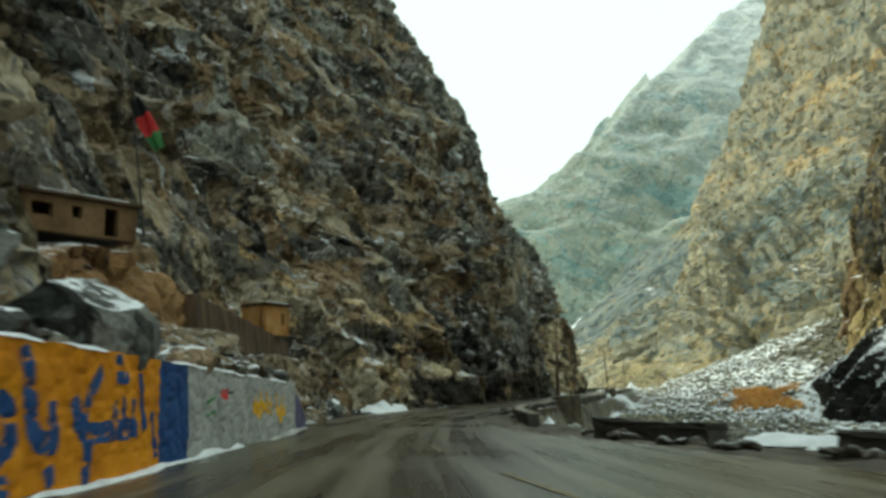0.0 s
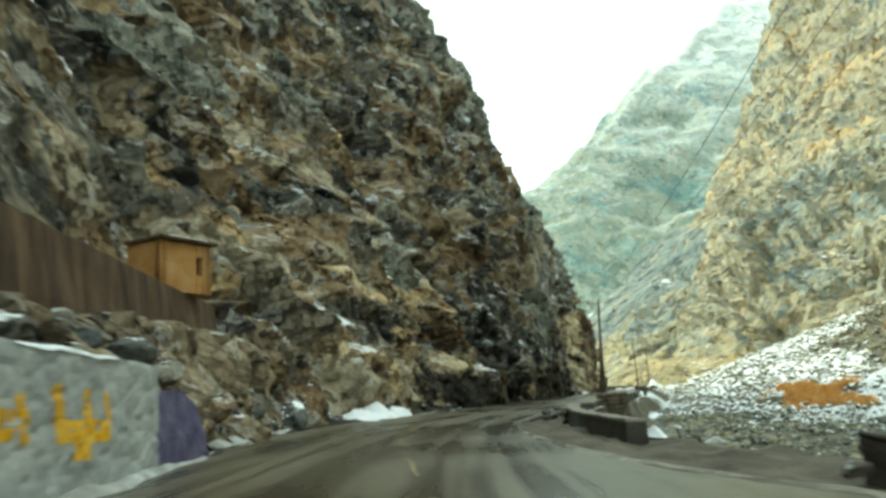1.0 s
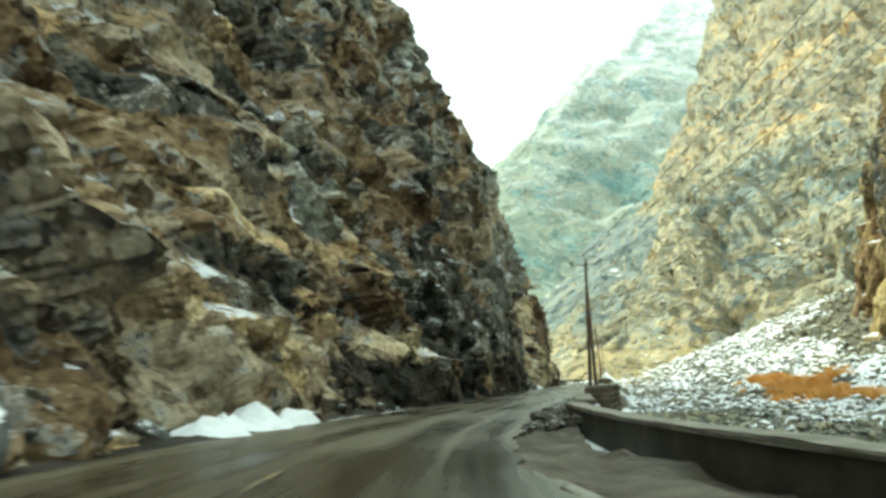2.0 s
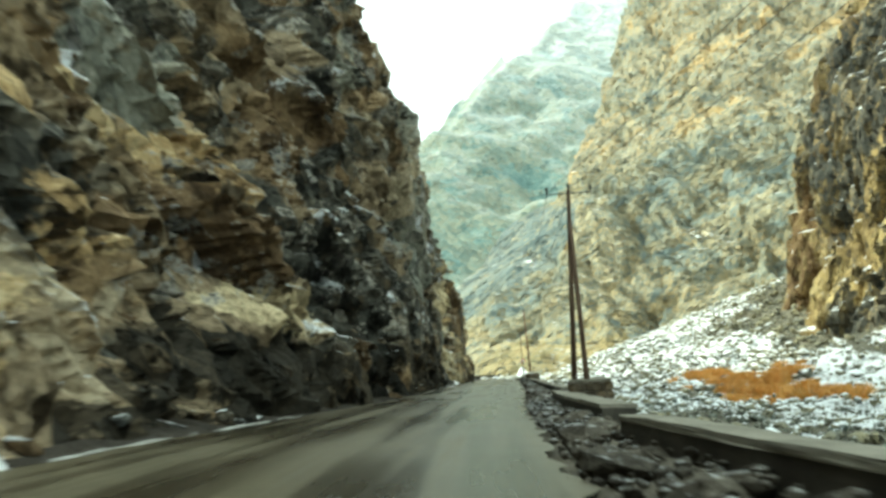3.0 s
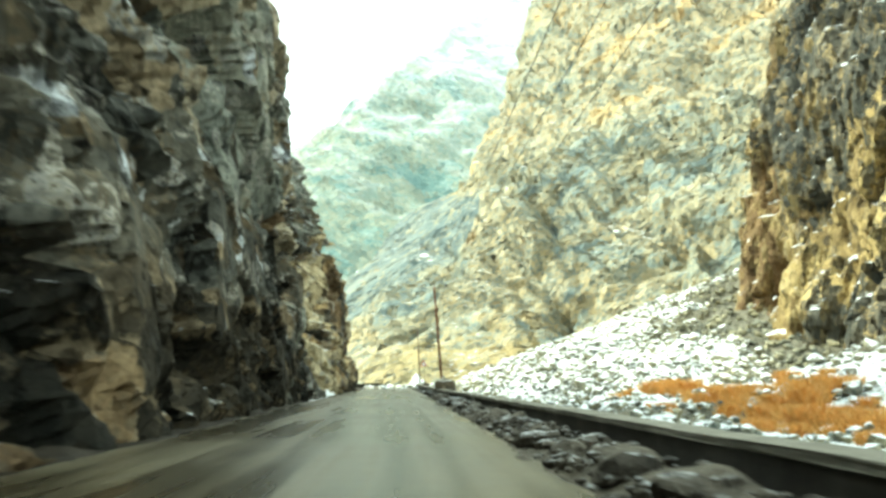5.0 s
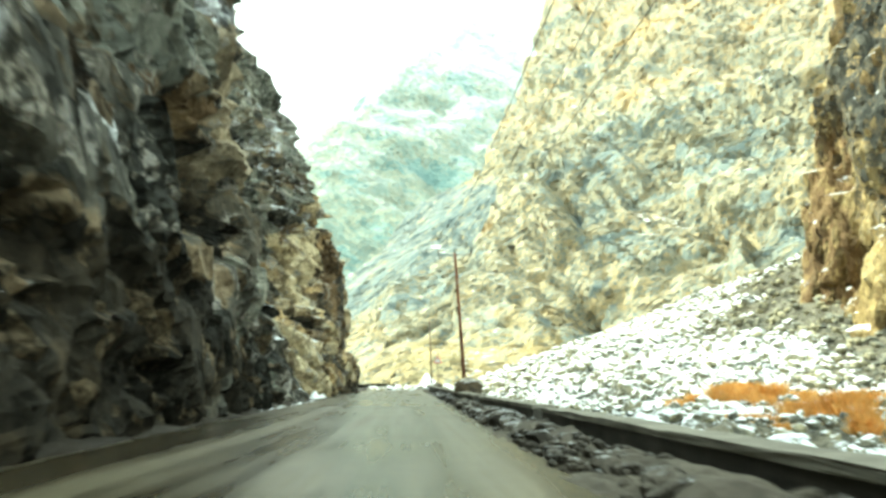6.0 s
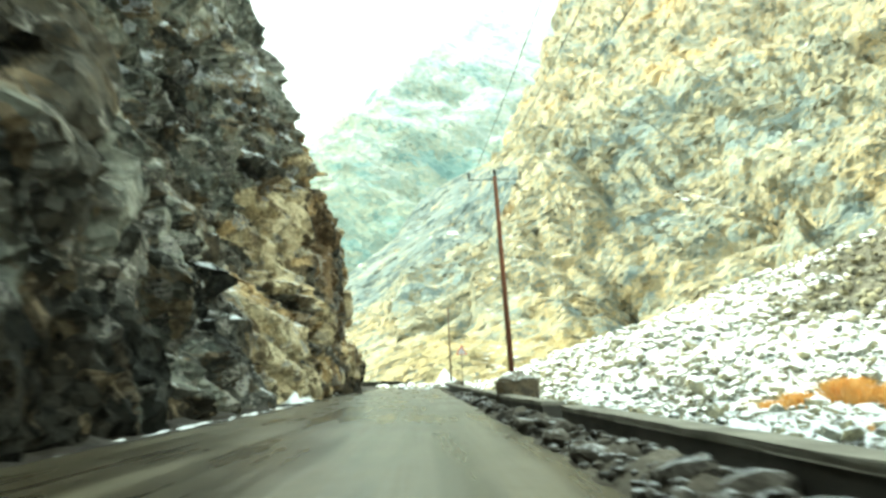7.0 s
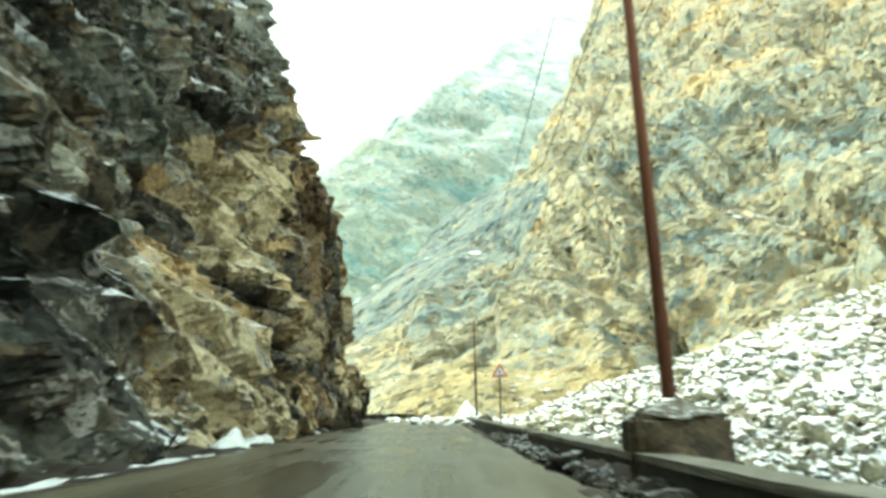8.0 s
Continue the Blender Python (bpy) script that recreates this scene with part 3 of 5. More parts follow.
def build_left_cliff():
    s = np.arange(-70, 262.1, 0.29)
    h = np.r_[np.arange(-0.8, 26, 0.26), np.arange(26, 105, 0.5)]
    table = np.array(CLIFF_D, float)
    by_s = np.stack([np.interp(s, CLIFF_S, table[:, k]) for k in range(len(CLIFF_H))], -1)
    d = np.stack([np.interp(h, CLIFF_H, row) for row in by_s])
    ss, hh = np.meshgrid(s, h, indexing="ij")
    # bedding that dips forwards along the road
    dip = radians(-38)
    u, v = ss * math.cos(dip) + hh * math.sin(dip), -ss * math.sin(dip) + hh * math.cos(dip)
    wu, wv = u + 2.6 * fbm(u * 0.10, v * 0.16, 71, 3), v + 1.6 * fbm(u * 0.10 + 9, v * 0.16, 72, 3)
    low = 0.35 + 0.65 * smooth(0.0, 6.0, hh)
    big, slab, chunk = lumps(wu / 8.5, wv / 4.4, 67, 1.3), lumps(wu / 3.7, wv / 2.1, 63, 1.35), lumps(wu / 1.6, wv / 1.0, 64, 1.4)
    e = low * (1.4 * fbm(ss * 0.035, hh * 0.045, 61, 3) + 0.6 * blocks(wu / 11.0, wv / 5.5, 62, 1.2) + 1.45 * big)
    e = e + (0.45 + 0.55 * low) * (0.95 * slab + 0.42 * chunk) + 0.10 * lumps(u / 0.8, v / 0.6, 69, 1.3) + 0.05 * fbm(ss * 1.1, hh * 1.1, 65, 3)
    # open joints between the slabs
    for value, deep in ((big, 1.0), (slab, 0.85), (chunk, 0.22)):
        a, b = np.percentile(value, 26), np.percentile(value, 5)
        e = e - low * deep * smooth(0, 1, (a - value) / (a - b))
    # slabs that overhang the joint below them, and treads on which snow lies
    lay = wv / 3.6 + 0.6 * soft_noise(wu / 9.0, wv * 0 + 3, 501)
    k = np.floor(lay)
    a0 = np.floor(wu / 6.5 + 7.3 * rnd(k, k * 0, 502))
    e = e + low * 1.35 * rnd(k, a0, 503) * ((1 - (lay - k)) ** 1.4 - 0.4)
    lay = (0.55 * wv + 0.45 * hh) / 2.3 + 0.5 * soft_noise(wu / 5.0, wv * 0 + 5, 504)
    k = np.floor(lay)
    a0 = np.floor(wu / 4.2 + 5.1 * rnd(k, k * 0, 505))
    f = lay - k
    saw = np.where(f < 0.25, 0.5 - f / 0.25, (f - 0.25) / 0.75 - 0.5)
    e = e + low * 1.25 * rnd(k, a0, 506) ** 1.5 * saw
    lying = (f > 0.03) & (f < 0.20 + 0.1 * slab) & (rnd(k, a0, 506) > 0.62) & (soft_noise(ss * 0.9, hh * 0.9, 513) > 0.30) & (hh > 3) & (ss < 235) & ((ss < 160) | (hh > 14))
    # level ledges under the skyline of the far buttress
    lay = hh / 2.2 + 0.35 * soft_noise(ss / 6.0, hh * 0 + 2, 507)
    k = np.floor(lay)
    a0 = np.floor(ss / 4.5 + 3.7 * rnd(k, k * 0, 508))
    f = lay - k
    saw = np.where(f < 0.25, 0.5 - f / 0.25, (f - 0.25) / 0.75 - 0.5)
    shelf = smooth(176, 184, ss) * (1 - smooth(226, 232, ss)) * smooth(16, 20, hh) * (1 - smooth(38, 46, hh))
    e = e + 0.95 * saw * (0.3 + 0.7 * rnd(k, a0, 509)) * shelf
    lying = lying | ((f > 0.02) & (f < 0.24) & (rnd(k, a0, 509) > 0.45) & (soft_noise(ss * 0.7, hh * 0.7, 514) > -0.2) & (shelf > 0.5) & (hh < 34))
    # bulges (negative) and hollows, from the large forms of the face to the ledges and caves of the dark stretch
    for s0, h0, rs, rh, deep in ((157, 31, 14, 6.5, 2.3), (165, 66, 26, 16, -3.0), (190, 97, 24, 16, -3.0), (131.5, 45, 1.8, 2.6, -3.6), (94, 4.3, 5.5, 1.3, -0.5),
                                 (152, 8.4, 6.5, 2.7, 4.6), (155, 11.6, 7.5, 1.4, -1.5), (143, 3.0, 3.0, 2.2, 1.2), (128, 1.6, 7.0, 1.8, 1.5), (111, 0.6, 6.0, 1.3, 1.9), (104, 4.6, 5.0, 1.1, 1.4), (164, 8.5, 2.5, 2.2, 1.6), (148, 3.9, 5.5, 1.5, -1.4), (146, 1.2, 6.0, 1.0, 1.2)):
        e = e - deep * np.exp(-(((ss - s0 + 1.2 * slab) / rs) ** 2 + ((hh - h0 + 0.6 * slab) / rh) ** 2) ** 2)
    # the long open crack that runs down through the tan buttress
    rift = np.abs(hh + 0.35 * slab - np.interp(ss, [197, 205, 212, 219, 226], [10.5, 8.3, 5.6, 3.6, 1.5]))
    rift = np.where((ss > 196) & (ss < 226), np.exp(-((rift / 0.5) ** 2)), 0.0)
    e = e - 1.7 * rift
    d = d - e
    floor = -left_edge(ss) + 0.75 + 0.25 * soft_noise(ss * 0.8, hh * 0.9, 68)
    held = smooth(floor + 1.6, floor + 0.2, d)
    d = np.where(d < floor + 1.2, floor + 1.2 * np.exp((d - floor - 1.2) / 1.2), d)
    rough = 0.5 * lumps(wu / 2.6, wv / 1.3, 511, 1.5) + 0.28 * lumps(wu / 1.1, wv / 0.62, 512, 1.5)
    d = np.maximum(d - held * rough, -left_edge(ss) + 0.15)
    # room for the huts and the retaining wall
    d = np.where((ss > 24) & (ss < 54), np.maximum(d, np.interp(hh, [0, 4.6, 5.2, 9.0, 12, 16, 18], [10.6, 10.9, 12.6, 13.2, 13.9, 14.6, 0]) + np.where(hh < 17, 0.5 * (0.8 + slab) + 0.3 * (0.8 + chunk), 0)), d)
    g = on_road(ss, -d, 0)
    g[..., 2] = rise(ss) + hh + 0.3 + 0.25 * fbm(u / 2.2, v / 1.4, 66, 2)
    # the plateau behind the edge
    back = np.stack([on_road(ss[:, -1], -d[:, -1] - far, 0) + np.array([0, 0, 1]) * (g[:, -1, 2] + lift)[:, None] - on_road(ss[:, -1], -d[:, -1] - far, 0) * np.array([0, 0, 1]) for far, lift in ((12, 5), (45, 14), (120, 22))], 1)
    ob = sheet("cliff", np.concatenate([g, back], 1), M_CLIFF)
    # the kinds of rock, plate by plate, and painted shade low down and in the hollow
    pick = 0.5 * cell_value(wu / 11.0, wv / 5.5, 62) + 0.5 * cell_value(wu / 3.7, wv / 2.1, 63)
    jag = 6 * fbm(ss * 0.06, hh * 0.06, 77, 3) + 1.5 * (cell_value(wu / 1.6, wv / 1.0, 64) - 0.5)
    edge = 188.5 + 0.95 * hh + 0.25 * jag
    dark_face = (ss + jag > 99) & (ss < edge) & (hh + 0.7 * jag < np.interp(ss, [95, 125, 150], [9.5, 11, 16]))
    kind = np.where(pick > 0.74, 2, np.where(pick > 0.61, 1, np.where(pick < 0.42, 4, 0)))
    kind = np.where((hh + jag > 24) & (ss < 175), np.where(pick > 0.68, 3, np.where(pick > 0.57, 2, np.where(pick > 0.45, 1, kind))), kind)
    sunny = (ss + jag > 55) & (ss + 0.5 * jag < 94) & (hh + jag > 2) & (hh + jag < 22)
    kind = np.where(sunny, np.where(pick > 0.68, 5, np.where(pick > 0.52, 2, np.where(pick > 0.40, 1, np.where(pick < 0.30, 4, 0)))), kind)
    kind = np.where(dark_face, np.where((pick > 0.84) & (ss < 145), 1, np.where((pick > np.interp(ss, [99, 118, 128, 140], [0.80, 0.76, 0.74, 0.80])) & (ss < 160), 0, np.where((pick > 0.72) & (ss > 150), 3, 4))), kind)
    # windscreen veil put into the colour: grey laid on more widely here
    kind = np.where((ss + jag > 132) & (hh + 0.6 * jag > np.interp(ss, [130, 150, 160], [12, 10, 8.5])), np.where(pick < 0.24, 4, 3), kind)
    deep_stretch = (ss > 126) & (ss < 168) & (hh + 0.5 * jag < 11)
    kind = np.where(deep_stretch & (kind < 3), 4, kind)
    # plates turned pale and grey to take in windscreen haze over the rock
    shoulder = (ss > 126) & (ss < 170) & (hh + 0.4 * jag > 8.8) & (hh < 24)
    kind = np.where(shoulder, np.where(pick > 0.50, 2, 3), kind)
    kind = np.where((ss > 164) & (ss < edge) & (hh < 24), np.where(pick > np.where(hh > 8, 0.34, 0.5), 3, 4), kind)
    # tan rock, with the warm light on this face put into paler cream
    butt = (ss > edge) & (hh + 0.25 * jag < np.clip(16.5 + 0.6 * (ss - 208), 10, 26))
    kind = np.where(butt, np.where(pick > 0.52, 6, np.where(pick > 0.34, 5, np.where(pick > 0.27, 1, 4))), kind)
    for s0, h0, rs, rh, what in ((206, 11.6, 5.5, 3.4, 6), (199, 3.2, 4.0, 1.6, 6), (220, 9.0, 4.0, 8.0, 1), (92.5, 7.2, 4.5, 1.8, 1), (92, 10.0, 5.0, 2.2, 5), (94.0, 4.4, 4.6, 1.1, 6), (90, 1.5, 9.0, 1.5, 4), (148, 3.9, 4.0, 0.9, 0), (157, 12.0, 6.0, 1.1, 2), (146, 9.2, 5.0, 0.9, 1), (107, 14, 8.0, 4.0, 1), (67, 4.6, 2.2, 1.1, 1), (88, 14, 5.0, 4.0, 3), (69, 15, 9.0, 4.0, 1), (55, 1.4, 7.0, 1.6, 1)):
        kind = np.where((((ss - s0 + 0.3 * jag) / rs) ** 2 + ((hh - h0 + 0.2 * jag) / rh) ** 2 < 1) & (pick > 0.3), what, kind)
    belt = (np.abs(hh - 9.6 + 0.40 * (ss - 54) + 0.2 * jag) < 1.2) & (ss > 49) & (ss < 71)
    kind = np.where(belt & (pick > 0.25), 2, kind)
    kind = np.where(rift > 0.35, 4, kind)
    # shade of the cliff's foot and of the hollow, painted as near-black rock
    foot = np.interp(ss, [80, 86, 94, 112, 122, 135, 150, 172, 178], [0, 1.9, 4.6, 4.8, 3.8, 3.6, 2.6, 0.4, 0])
    damp_shade = (hh + 0.5 * jag < foot) | (((ss - 152) / 5.6) ** 2 + ((hh - 8.2) / 2.4) ** 2 < 1)
    kind = np.where(damp_shade & (pick < 0.85) & ((kind != 1) | (pick < 0.7)), 8, kind)
    kind = np.where(lying, 7, kind)
    for number, name in enumerate(("brown", "pale", "grey", "dark", "tan", "cream", "snow", "damp_shade"), 1):
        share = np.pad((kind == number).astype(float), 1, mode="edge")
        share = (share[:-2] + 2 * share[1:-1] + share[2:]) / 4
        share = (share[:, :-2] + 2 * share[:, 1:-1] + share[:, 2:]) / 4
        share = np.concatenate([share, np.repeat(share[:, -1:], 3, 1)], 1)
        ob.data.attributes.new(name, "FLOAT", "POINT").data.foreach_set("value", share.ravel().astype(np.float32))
    tagged(ob, "steep fractured brown, grey and tan rock cliff dusted with snow", "cliff", kind="structure")


build_left_cliff()


# ---- mountains across the river ----
def build_mountain():
    """A slope of about 42 degrees that ends in a spur: u runs along it, w up it."""
    w = np.r_[np.arange(-24, 170, 1.25), np.arange(170, 520, 2.4)]
    edge = np.interp(w, [-24, 0, 20, 40, 55, 70, 80, 88, 93, 98, 110, 170, 209, 260, 355, 440, 520], [130, 108, 92, 82, 79, 83, 84, 74, 62, 58, 62, 90, 108, 128, 170, 214, 262])
    edge = edge + 2.5 * fbm(w * 0.06, w * 0, 88, 3) * (0.25 + 0.75 * smooth(95, 125, w))
    k = np.r_[np.linspace(0, 1, 230), 1 + np.linspace(0.02, 1, 22)]
    kk, ww = np.meshgrid(k, w, indexing="ij")
    ed = edge[None, :]
    u = np.where(kk <= 1, -175 + (ed + 175) * kk, ed)
    back = np.where(kk > 1, (kk - 1) * 70, 0.0)
    t, n = np.array([-0.419, 0.908, 0]), np.array([0.908, 0.419, 0])
    up = n * math.cos(radians(42.5)) + np.array([0, 0, math.sin(radians(42.5))])
    nor = np.array([-0.613, -0.283, 0.737])
    a, b = (u + back) * 0.8 + ww * 0.6, -(u + back) * 0.6 + ww * 0.8
    a, b = a + 5 * fbm(a * 0.03, b * 0.03, 83, 3), b + 4 * fbm(a * 0.03 + 7, b * 0.03, 84, 3)
    e = 7 * fbm(u * 0.016, ww * 0.016, 81, 3) + 2.6 * blocks(a / 46, b / 18, 82, 1.2) + 4.6 * lumps(a / 30, b / 13, 85, 1.2) + 1.9 * lumps(a / 11, b / 5.0, 86, 1.3) + 1.0 * lumps(a / 5, b / 2.6, 87, 1.3)
    # the smooth grey slab of the spur
    jag = 9 * fbm(u * 0.05, ww * 0.05, 97, 3)
    right, over = 34 - 0.82 * (ww - 8), np.minimum(88, 53 + 0.65 * (u + 2))
    slab = smooth(-4, 5, u - right + 0.7 * jag) * smooth(-5, 3, over - ww + 0.5 * jag) * smooth(0, 8, ww)
    gully = np.abs(ww - 20 - (u + 44) * -0.8 + 3 * fbm(u * 0.06, ww * 0.06, 89, 2))
    e = e - 3.2 * np.exp(-((gully / 3.2) ** 2)) * smooth(-105, -88, u) * smooth(-20, -42, u)
    beds = b / 8.5 + 0.8 * soft_noise(a / 30, b / 20, 90)
    e = e + 1.8 * (beds - np.floor(beds) - 0.5) * (0.3 + 0.7 * rnd(np.floor(beds), np.floor(a / 26), 99))
    e = e * smooth(-24, 20, ww) * (1 - 0.5 * np.exp((u - ed) / 8)) * (1 - 0.6 * smooth(20, 45, u) * smooth(100, 86, ww)) * (1 - 0.6 * slab) - 13 * smooth(0, -50, u) - 9 * np.exp((u - ed) / 10) + 3
    g = np.array([78.5, 327, 16]) + u[..., None] * t + ww[..., None] * up + e[..., None] * nor + back[..., None] * np.array([0.62, 0.72, -0.3])
    ob = sheet("mountain", g, M_MOUNTAIN, flip=True)
    ob.data.materials.append(M_CLIFF_TAN)
    ob.data.materials.append(M_SNOW)
    # kinds of rock: the slab, cool bands, bright high slopes, dry grass at the foot
    streak = fbm(a * 0.018, b * 0.055, 110, 3)
    blue = np.maximum(0.85 * smooth(1.25, 0.75, np.hypot((u + 28 + jag) / 52, (ww - 80 + 0.8 * jag) / 27)), 0.85 * smooth(-0.02, 0.16, streak)) * (1 - slab)
    warm = 0.9 * smooth(105, 135, ww + 2.0 * jag) * (1 - 0.8 * blue)
    grass = 0.75 * smooth(16, 2, ww + 1.1 * jag + 0.12 * (u + 60)) * smooth(20, -5, u)
    for name, share in (("slab", slab), ("blue", blue), ("warm", warm), ("grass", grass)):
        ob.data.attributes.new(name, "FLOAT", "POINT").data.foreach_set("value", share.ravel().astype(np.float32))
    kind = np.where((u > ed - 8 - 0.5 * jag) & (ww > 93) & (ww < 122), 1, 0)
    kind = np.where(((u > ed - 3.5) & (ww > 44) & (ww < 78)) | ((np.abs(u - 70 - 0.4 * jag) < 1.3) & (ww > 18) & (ww < 56) & (jag > 0)), 2, kind)
    ob.data.polygons.foreach_set("material_index", kind[:-1, :-1].ravel().astype(np.int32))
    tagged(ob, "broad tan and grey rocky mountainside across the river", "mountain", kind="structure")


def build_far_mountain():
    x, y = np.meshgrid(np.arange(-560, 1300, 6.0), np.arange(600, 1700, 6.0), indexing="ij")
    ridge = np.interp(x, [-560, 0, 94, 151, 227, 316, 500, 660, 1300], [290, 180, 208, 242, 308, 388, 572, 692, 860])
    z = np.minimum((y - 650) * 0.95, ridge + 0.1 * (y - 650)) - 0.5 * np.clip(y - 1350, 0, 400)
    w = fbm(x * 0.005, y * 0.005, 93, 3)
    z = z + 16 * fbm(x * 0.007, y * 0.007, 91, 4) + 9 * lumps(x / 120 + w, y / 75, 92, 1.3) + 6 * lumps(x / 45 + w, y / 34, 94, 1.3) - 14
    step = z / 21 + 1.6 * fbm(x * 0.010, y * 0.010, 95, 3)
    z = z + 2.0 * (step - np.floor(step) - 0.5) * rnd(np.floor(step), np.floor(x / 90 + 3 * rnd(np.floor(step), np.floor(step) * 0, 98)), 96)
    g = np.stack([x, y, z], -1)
    tagged(sheet("far_mountain", g, M_FAR, flat=False), "far snowy mountain slope with haze in its pale colours", "mountain", kind="structure")


def build_crag():
    line = np.array([(150, 254), (128, 241), (107, 225), (102, 205), (95, 180), (90, 150), (86, 120), (86, 80), (95, 30), (110, -40)], float)
    run = np.r_[0, np.cumsum(np.hypot(*np.diff(line, axis=0).T))]
    t, h = np.meshgrid(np.arange(0, run[-1], 0.8), np.arange(-8, 135, 0.8), indexing="ij")
    x, y = np.interp(t, run, line[:, 0]), np.interp(t, run, line[:, 1])
    e = 3.0 * fbm(t * 0.03, h * 0.02, 101, 3) + 1.6 * blocks(t / 12, h / 26, 102, 1.2) + 2.6 * lumps(t / 8, h / 17, 105, 1.2) + 1.5 * lumps(t / 3.6, h / 7, 103, 1.3) + 0.7 * lumps(t / 1.7, h / 3.2, 104, 1.3)
    back = 0.20 * np.clip(h, 0, 9) + 0.34 * np.clip(h - 9, 0, 200) + 0.003 * np.clip(h - 40, 0, 200) ** 2 - e
    g = np.stack([x + back, y + 0.15 * back, h], -1)
    ob = sheet("crag", g, M_CRAG, flip=True)
    jag = fbm(t * 0.07, h * 0.03, 107, 3)
    rib = cell_value(t / 3.6, h / 9, 108)
    dark = 0.92 * smooth(0.30, 0.85, 0.27 + 0.6 * jag + 0.35 * rib + 0.70 * smooth(20, 44, h - 1.0 * (59 - t)) - 0.3 * smooth(59, 51, t)) * smooth(49, 57, t)
    rust = 0.9 * smooth(0.45, 0.75, np.exp(-(((t - 59 - 4 * jag) / 8.5) ** 2)) + 0.25 * jag + 0.25 * (rib - 0.5)) * (1 - smooth(30, 48, h))
    gold = 0.7 * smooth(0.40, 0.85, np.exp(-(((t - 77 - 7 * jag) / 14) ** 2 + ((h - 17 - 9 * jag) / 14) ** 2)) + 0.3 * jag + 0.3 * (rib - 0.5))
    for name, share in (("dark", dark), ("rust", rust), ("gold", gold)):
        ob.data.attributes.new(name, "FLOAT", "POINT").data.foreach_set("value", share.ravel().astype(np.float32))
    tagged(ob, "ochre and brown crag with vertical ribs over the river", "crag", kind="structure")


def build_outcrop():
    """A dark snow-capped outcrop on the far river bank."""
    a, h = np.meshgrid(np.linspace(0, 2 * math.pi, 120), np.linspace(0, 1, 44), indexing="ij")
    r = (1 - h**2.2) ** 0.5 * (1 + 0.30 * lumps(np.cos(a) * 2.2 + 3, h * 3 + np.sin(a) * 2.2, 121, 1.3) + 0.10 * lumps(np.cos(a) * 6, h * 8 + np.sin(a) * 6, 122, 1.3))
    g = np.stack([56.0 + 7.5 * r * np.cos(a), 99 + 10 * r * np.sin(a), -6 + 13.6 * h + 0.5 * lumps(a * 3, h * 6, 123)], -1)
    g[-1] = g[0]
    tagged(sheet("outcrop", g, M_OUTCROP, flip=True), "dark snow-capped rock outcrop on the river bank", "rock outcrop", kind="structure")


build_mountain()
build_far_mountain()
build_crag()
build_outcrop()


# ---- walls beside the road ----
def strip_wall(name, places, height, thick, material, lean=0.0, rough=0.03, seed=1, step=0.5, label="", base=0.4):
    """A wall along a line of (s, lat): a closed mesh with a slightly uneven crown."""
    places = np.array(places, float)
    run = np.r_[0, np.cumsum(np.hypot(*np.diff(places, axis=0).T))]
    t = np.linspace(0, run[-1], max(3, int(run[-1] / step)))
    s, lat = np.interp(t, run, places[:, 0]), np.interp(t, run, places[:, 1])
    if np.ndim(height):
        height = np.interp(np.linspace(0, 1, len(t)), np.linspace(0, 1, len(height)), height)
    top = height + rough * fbm(t * 0.6, t * 0 + seed, 200 + seed, 3)
    bits = []
    nz = 5
    for k in range(nz + 1):
        f = k / nz
        bits.append(on_road(s, lat - (1 - f) * lean + rough * 0.6 * fbm(t * 0.9, t * 0 + f * 4, 210 + seed, 3), -base + (top + base) * f))
    bits.append(on_road(s, lat + thick, top))
    bits.append(on_road(s, lat + thick + lean, -base + 0 * s))
    g = np.stack(bits, 1)
    ob = sheet(name, g, material, label=label)
    bm = bmesh.new()
    bm.from_mesh(ob.data)
    for row in (0, len(t) - 1):
        bm.verts.ensure_lookup_table()
        ring = [bm.verts[row * g.shape[1] + k] for k in range(g.shape[1])]
        bm.faces.new(ring if row == 0 else ring[::-1])
    bmesh.ops.recalc_face_normals(bm, faces=bm.faces)
    bm.to_mesh(ob.data)
    bm.free()
    return ob


PARAPETS = [
    [(-40, 19), (8, 14.4), (23, 11.9)],
    [(27.2, 9.6), (35.2, 7.2)],
    [(47, 5.2), (60, 4.4), (73, 3.5), (77.4, 3.15)],
    [(82.8, 3.5), (91, 3.2), (100.4, 3.3)],
    [(107.2, 4.1), (125, 3.8), (144.6, 3.8)],
    [(147.1, 3.95), (163.3, 3.75)],
    [(166.2, 3.7), (172, 3.45), (180, 3.4), (192, 3.4)],
    [(194.4, 3.5), (216, 3.5)],
    [(218, 3.6), (250, 3.8), (275, 4.2)],
]
for k, line in enumerate(PARAPETS):
    wall = tagged(new("parapet"), "low roadside parapet with a dark face and pale top", "parapet wall", "roadside parapets")
    worn, thick = 0.09 if k < 2 else 0.02, 0.86 if k == 3 else 0.62
    # body in darker concrete than the coping, except on the first two
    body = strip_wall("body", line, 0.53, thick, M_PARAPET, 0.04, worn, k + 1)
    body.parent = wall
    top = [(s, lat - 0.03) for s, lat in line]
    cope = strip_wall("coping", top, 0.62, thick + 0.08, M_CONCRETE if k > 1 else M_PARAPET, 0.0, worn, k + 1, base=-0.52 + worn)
    tagged(cope, "pale grey worn concrete top").parent = wall


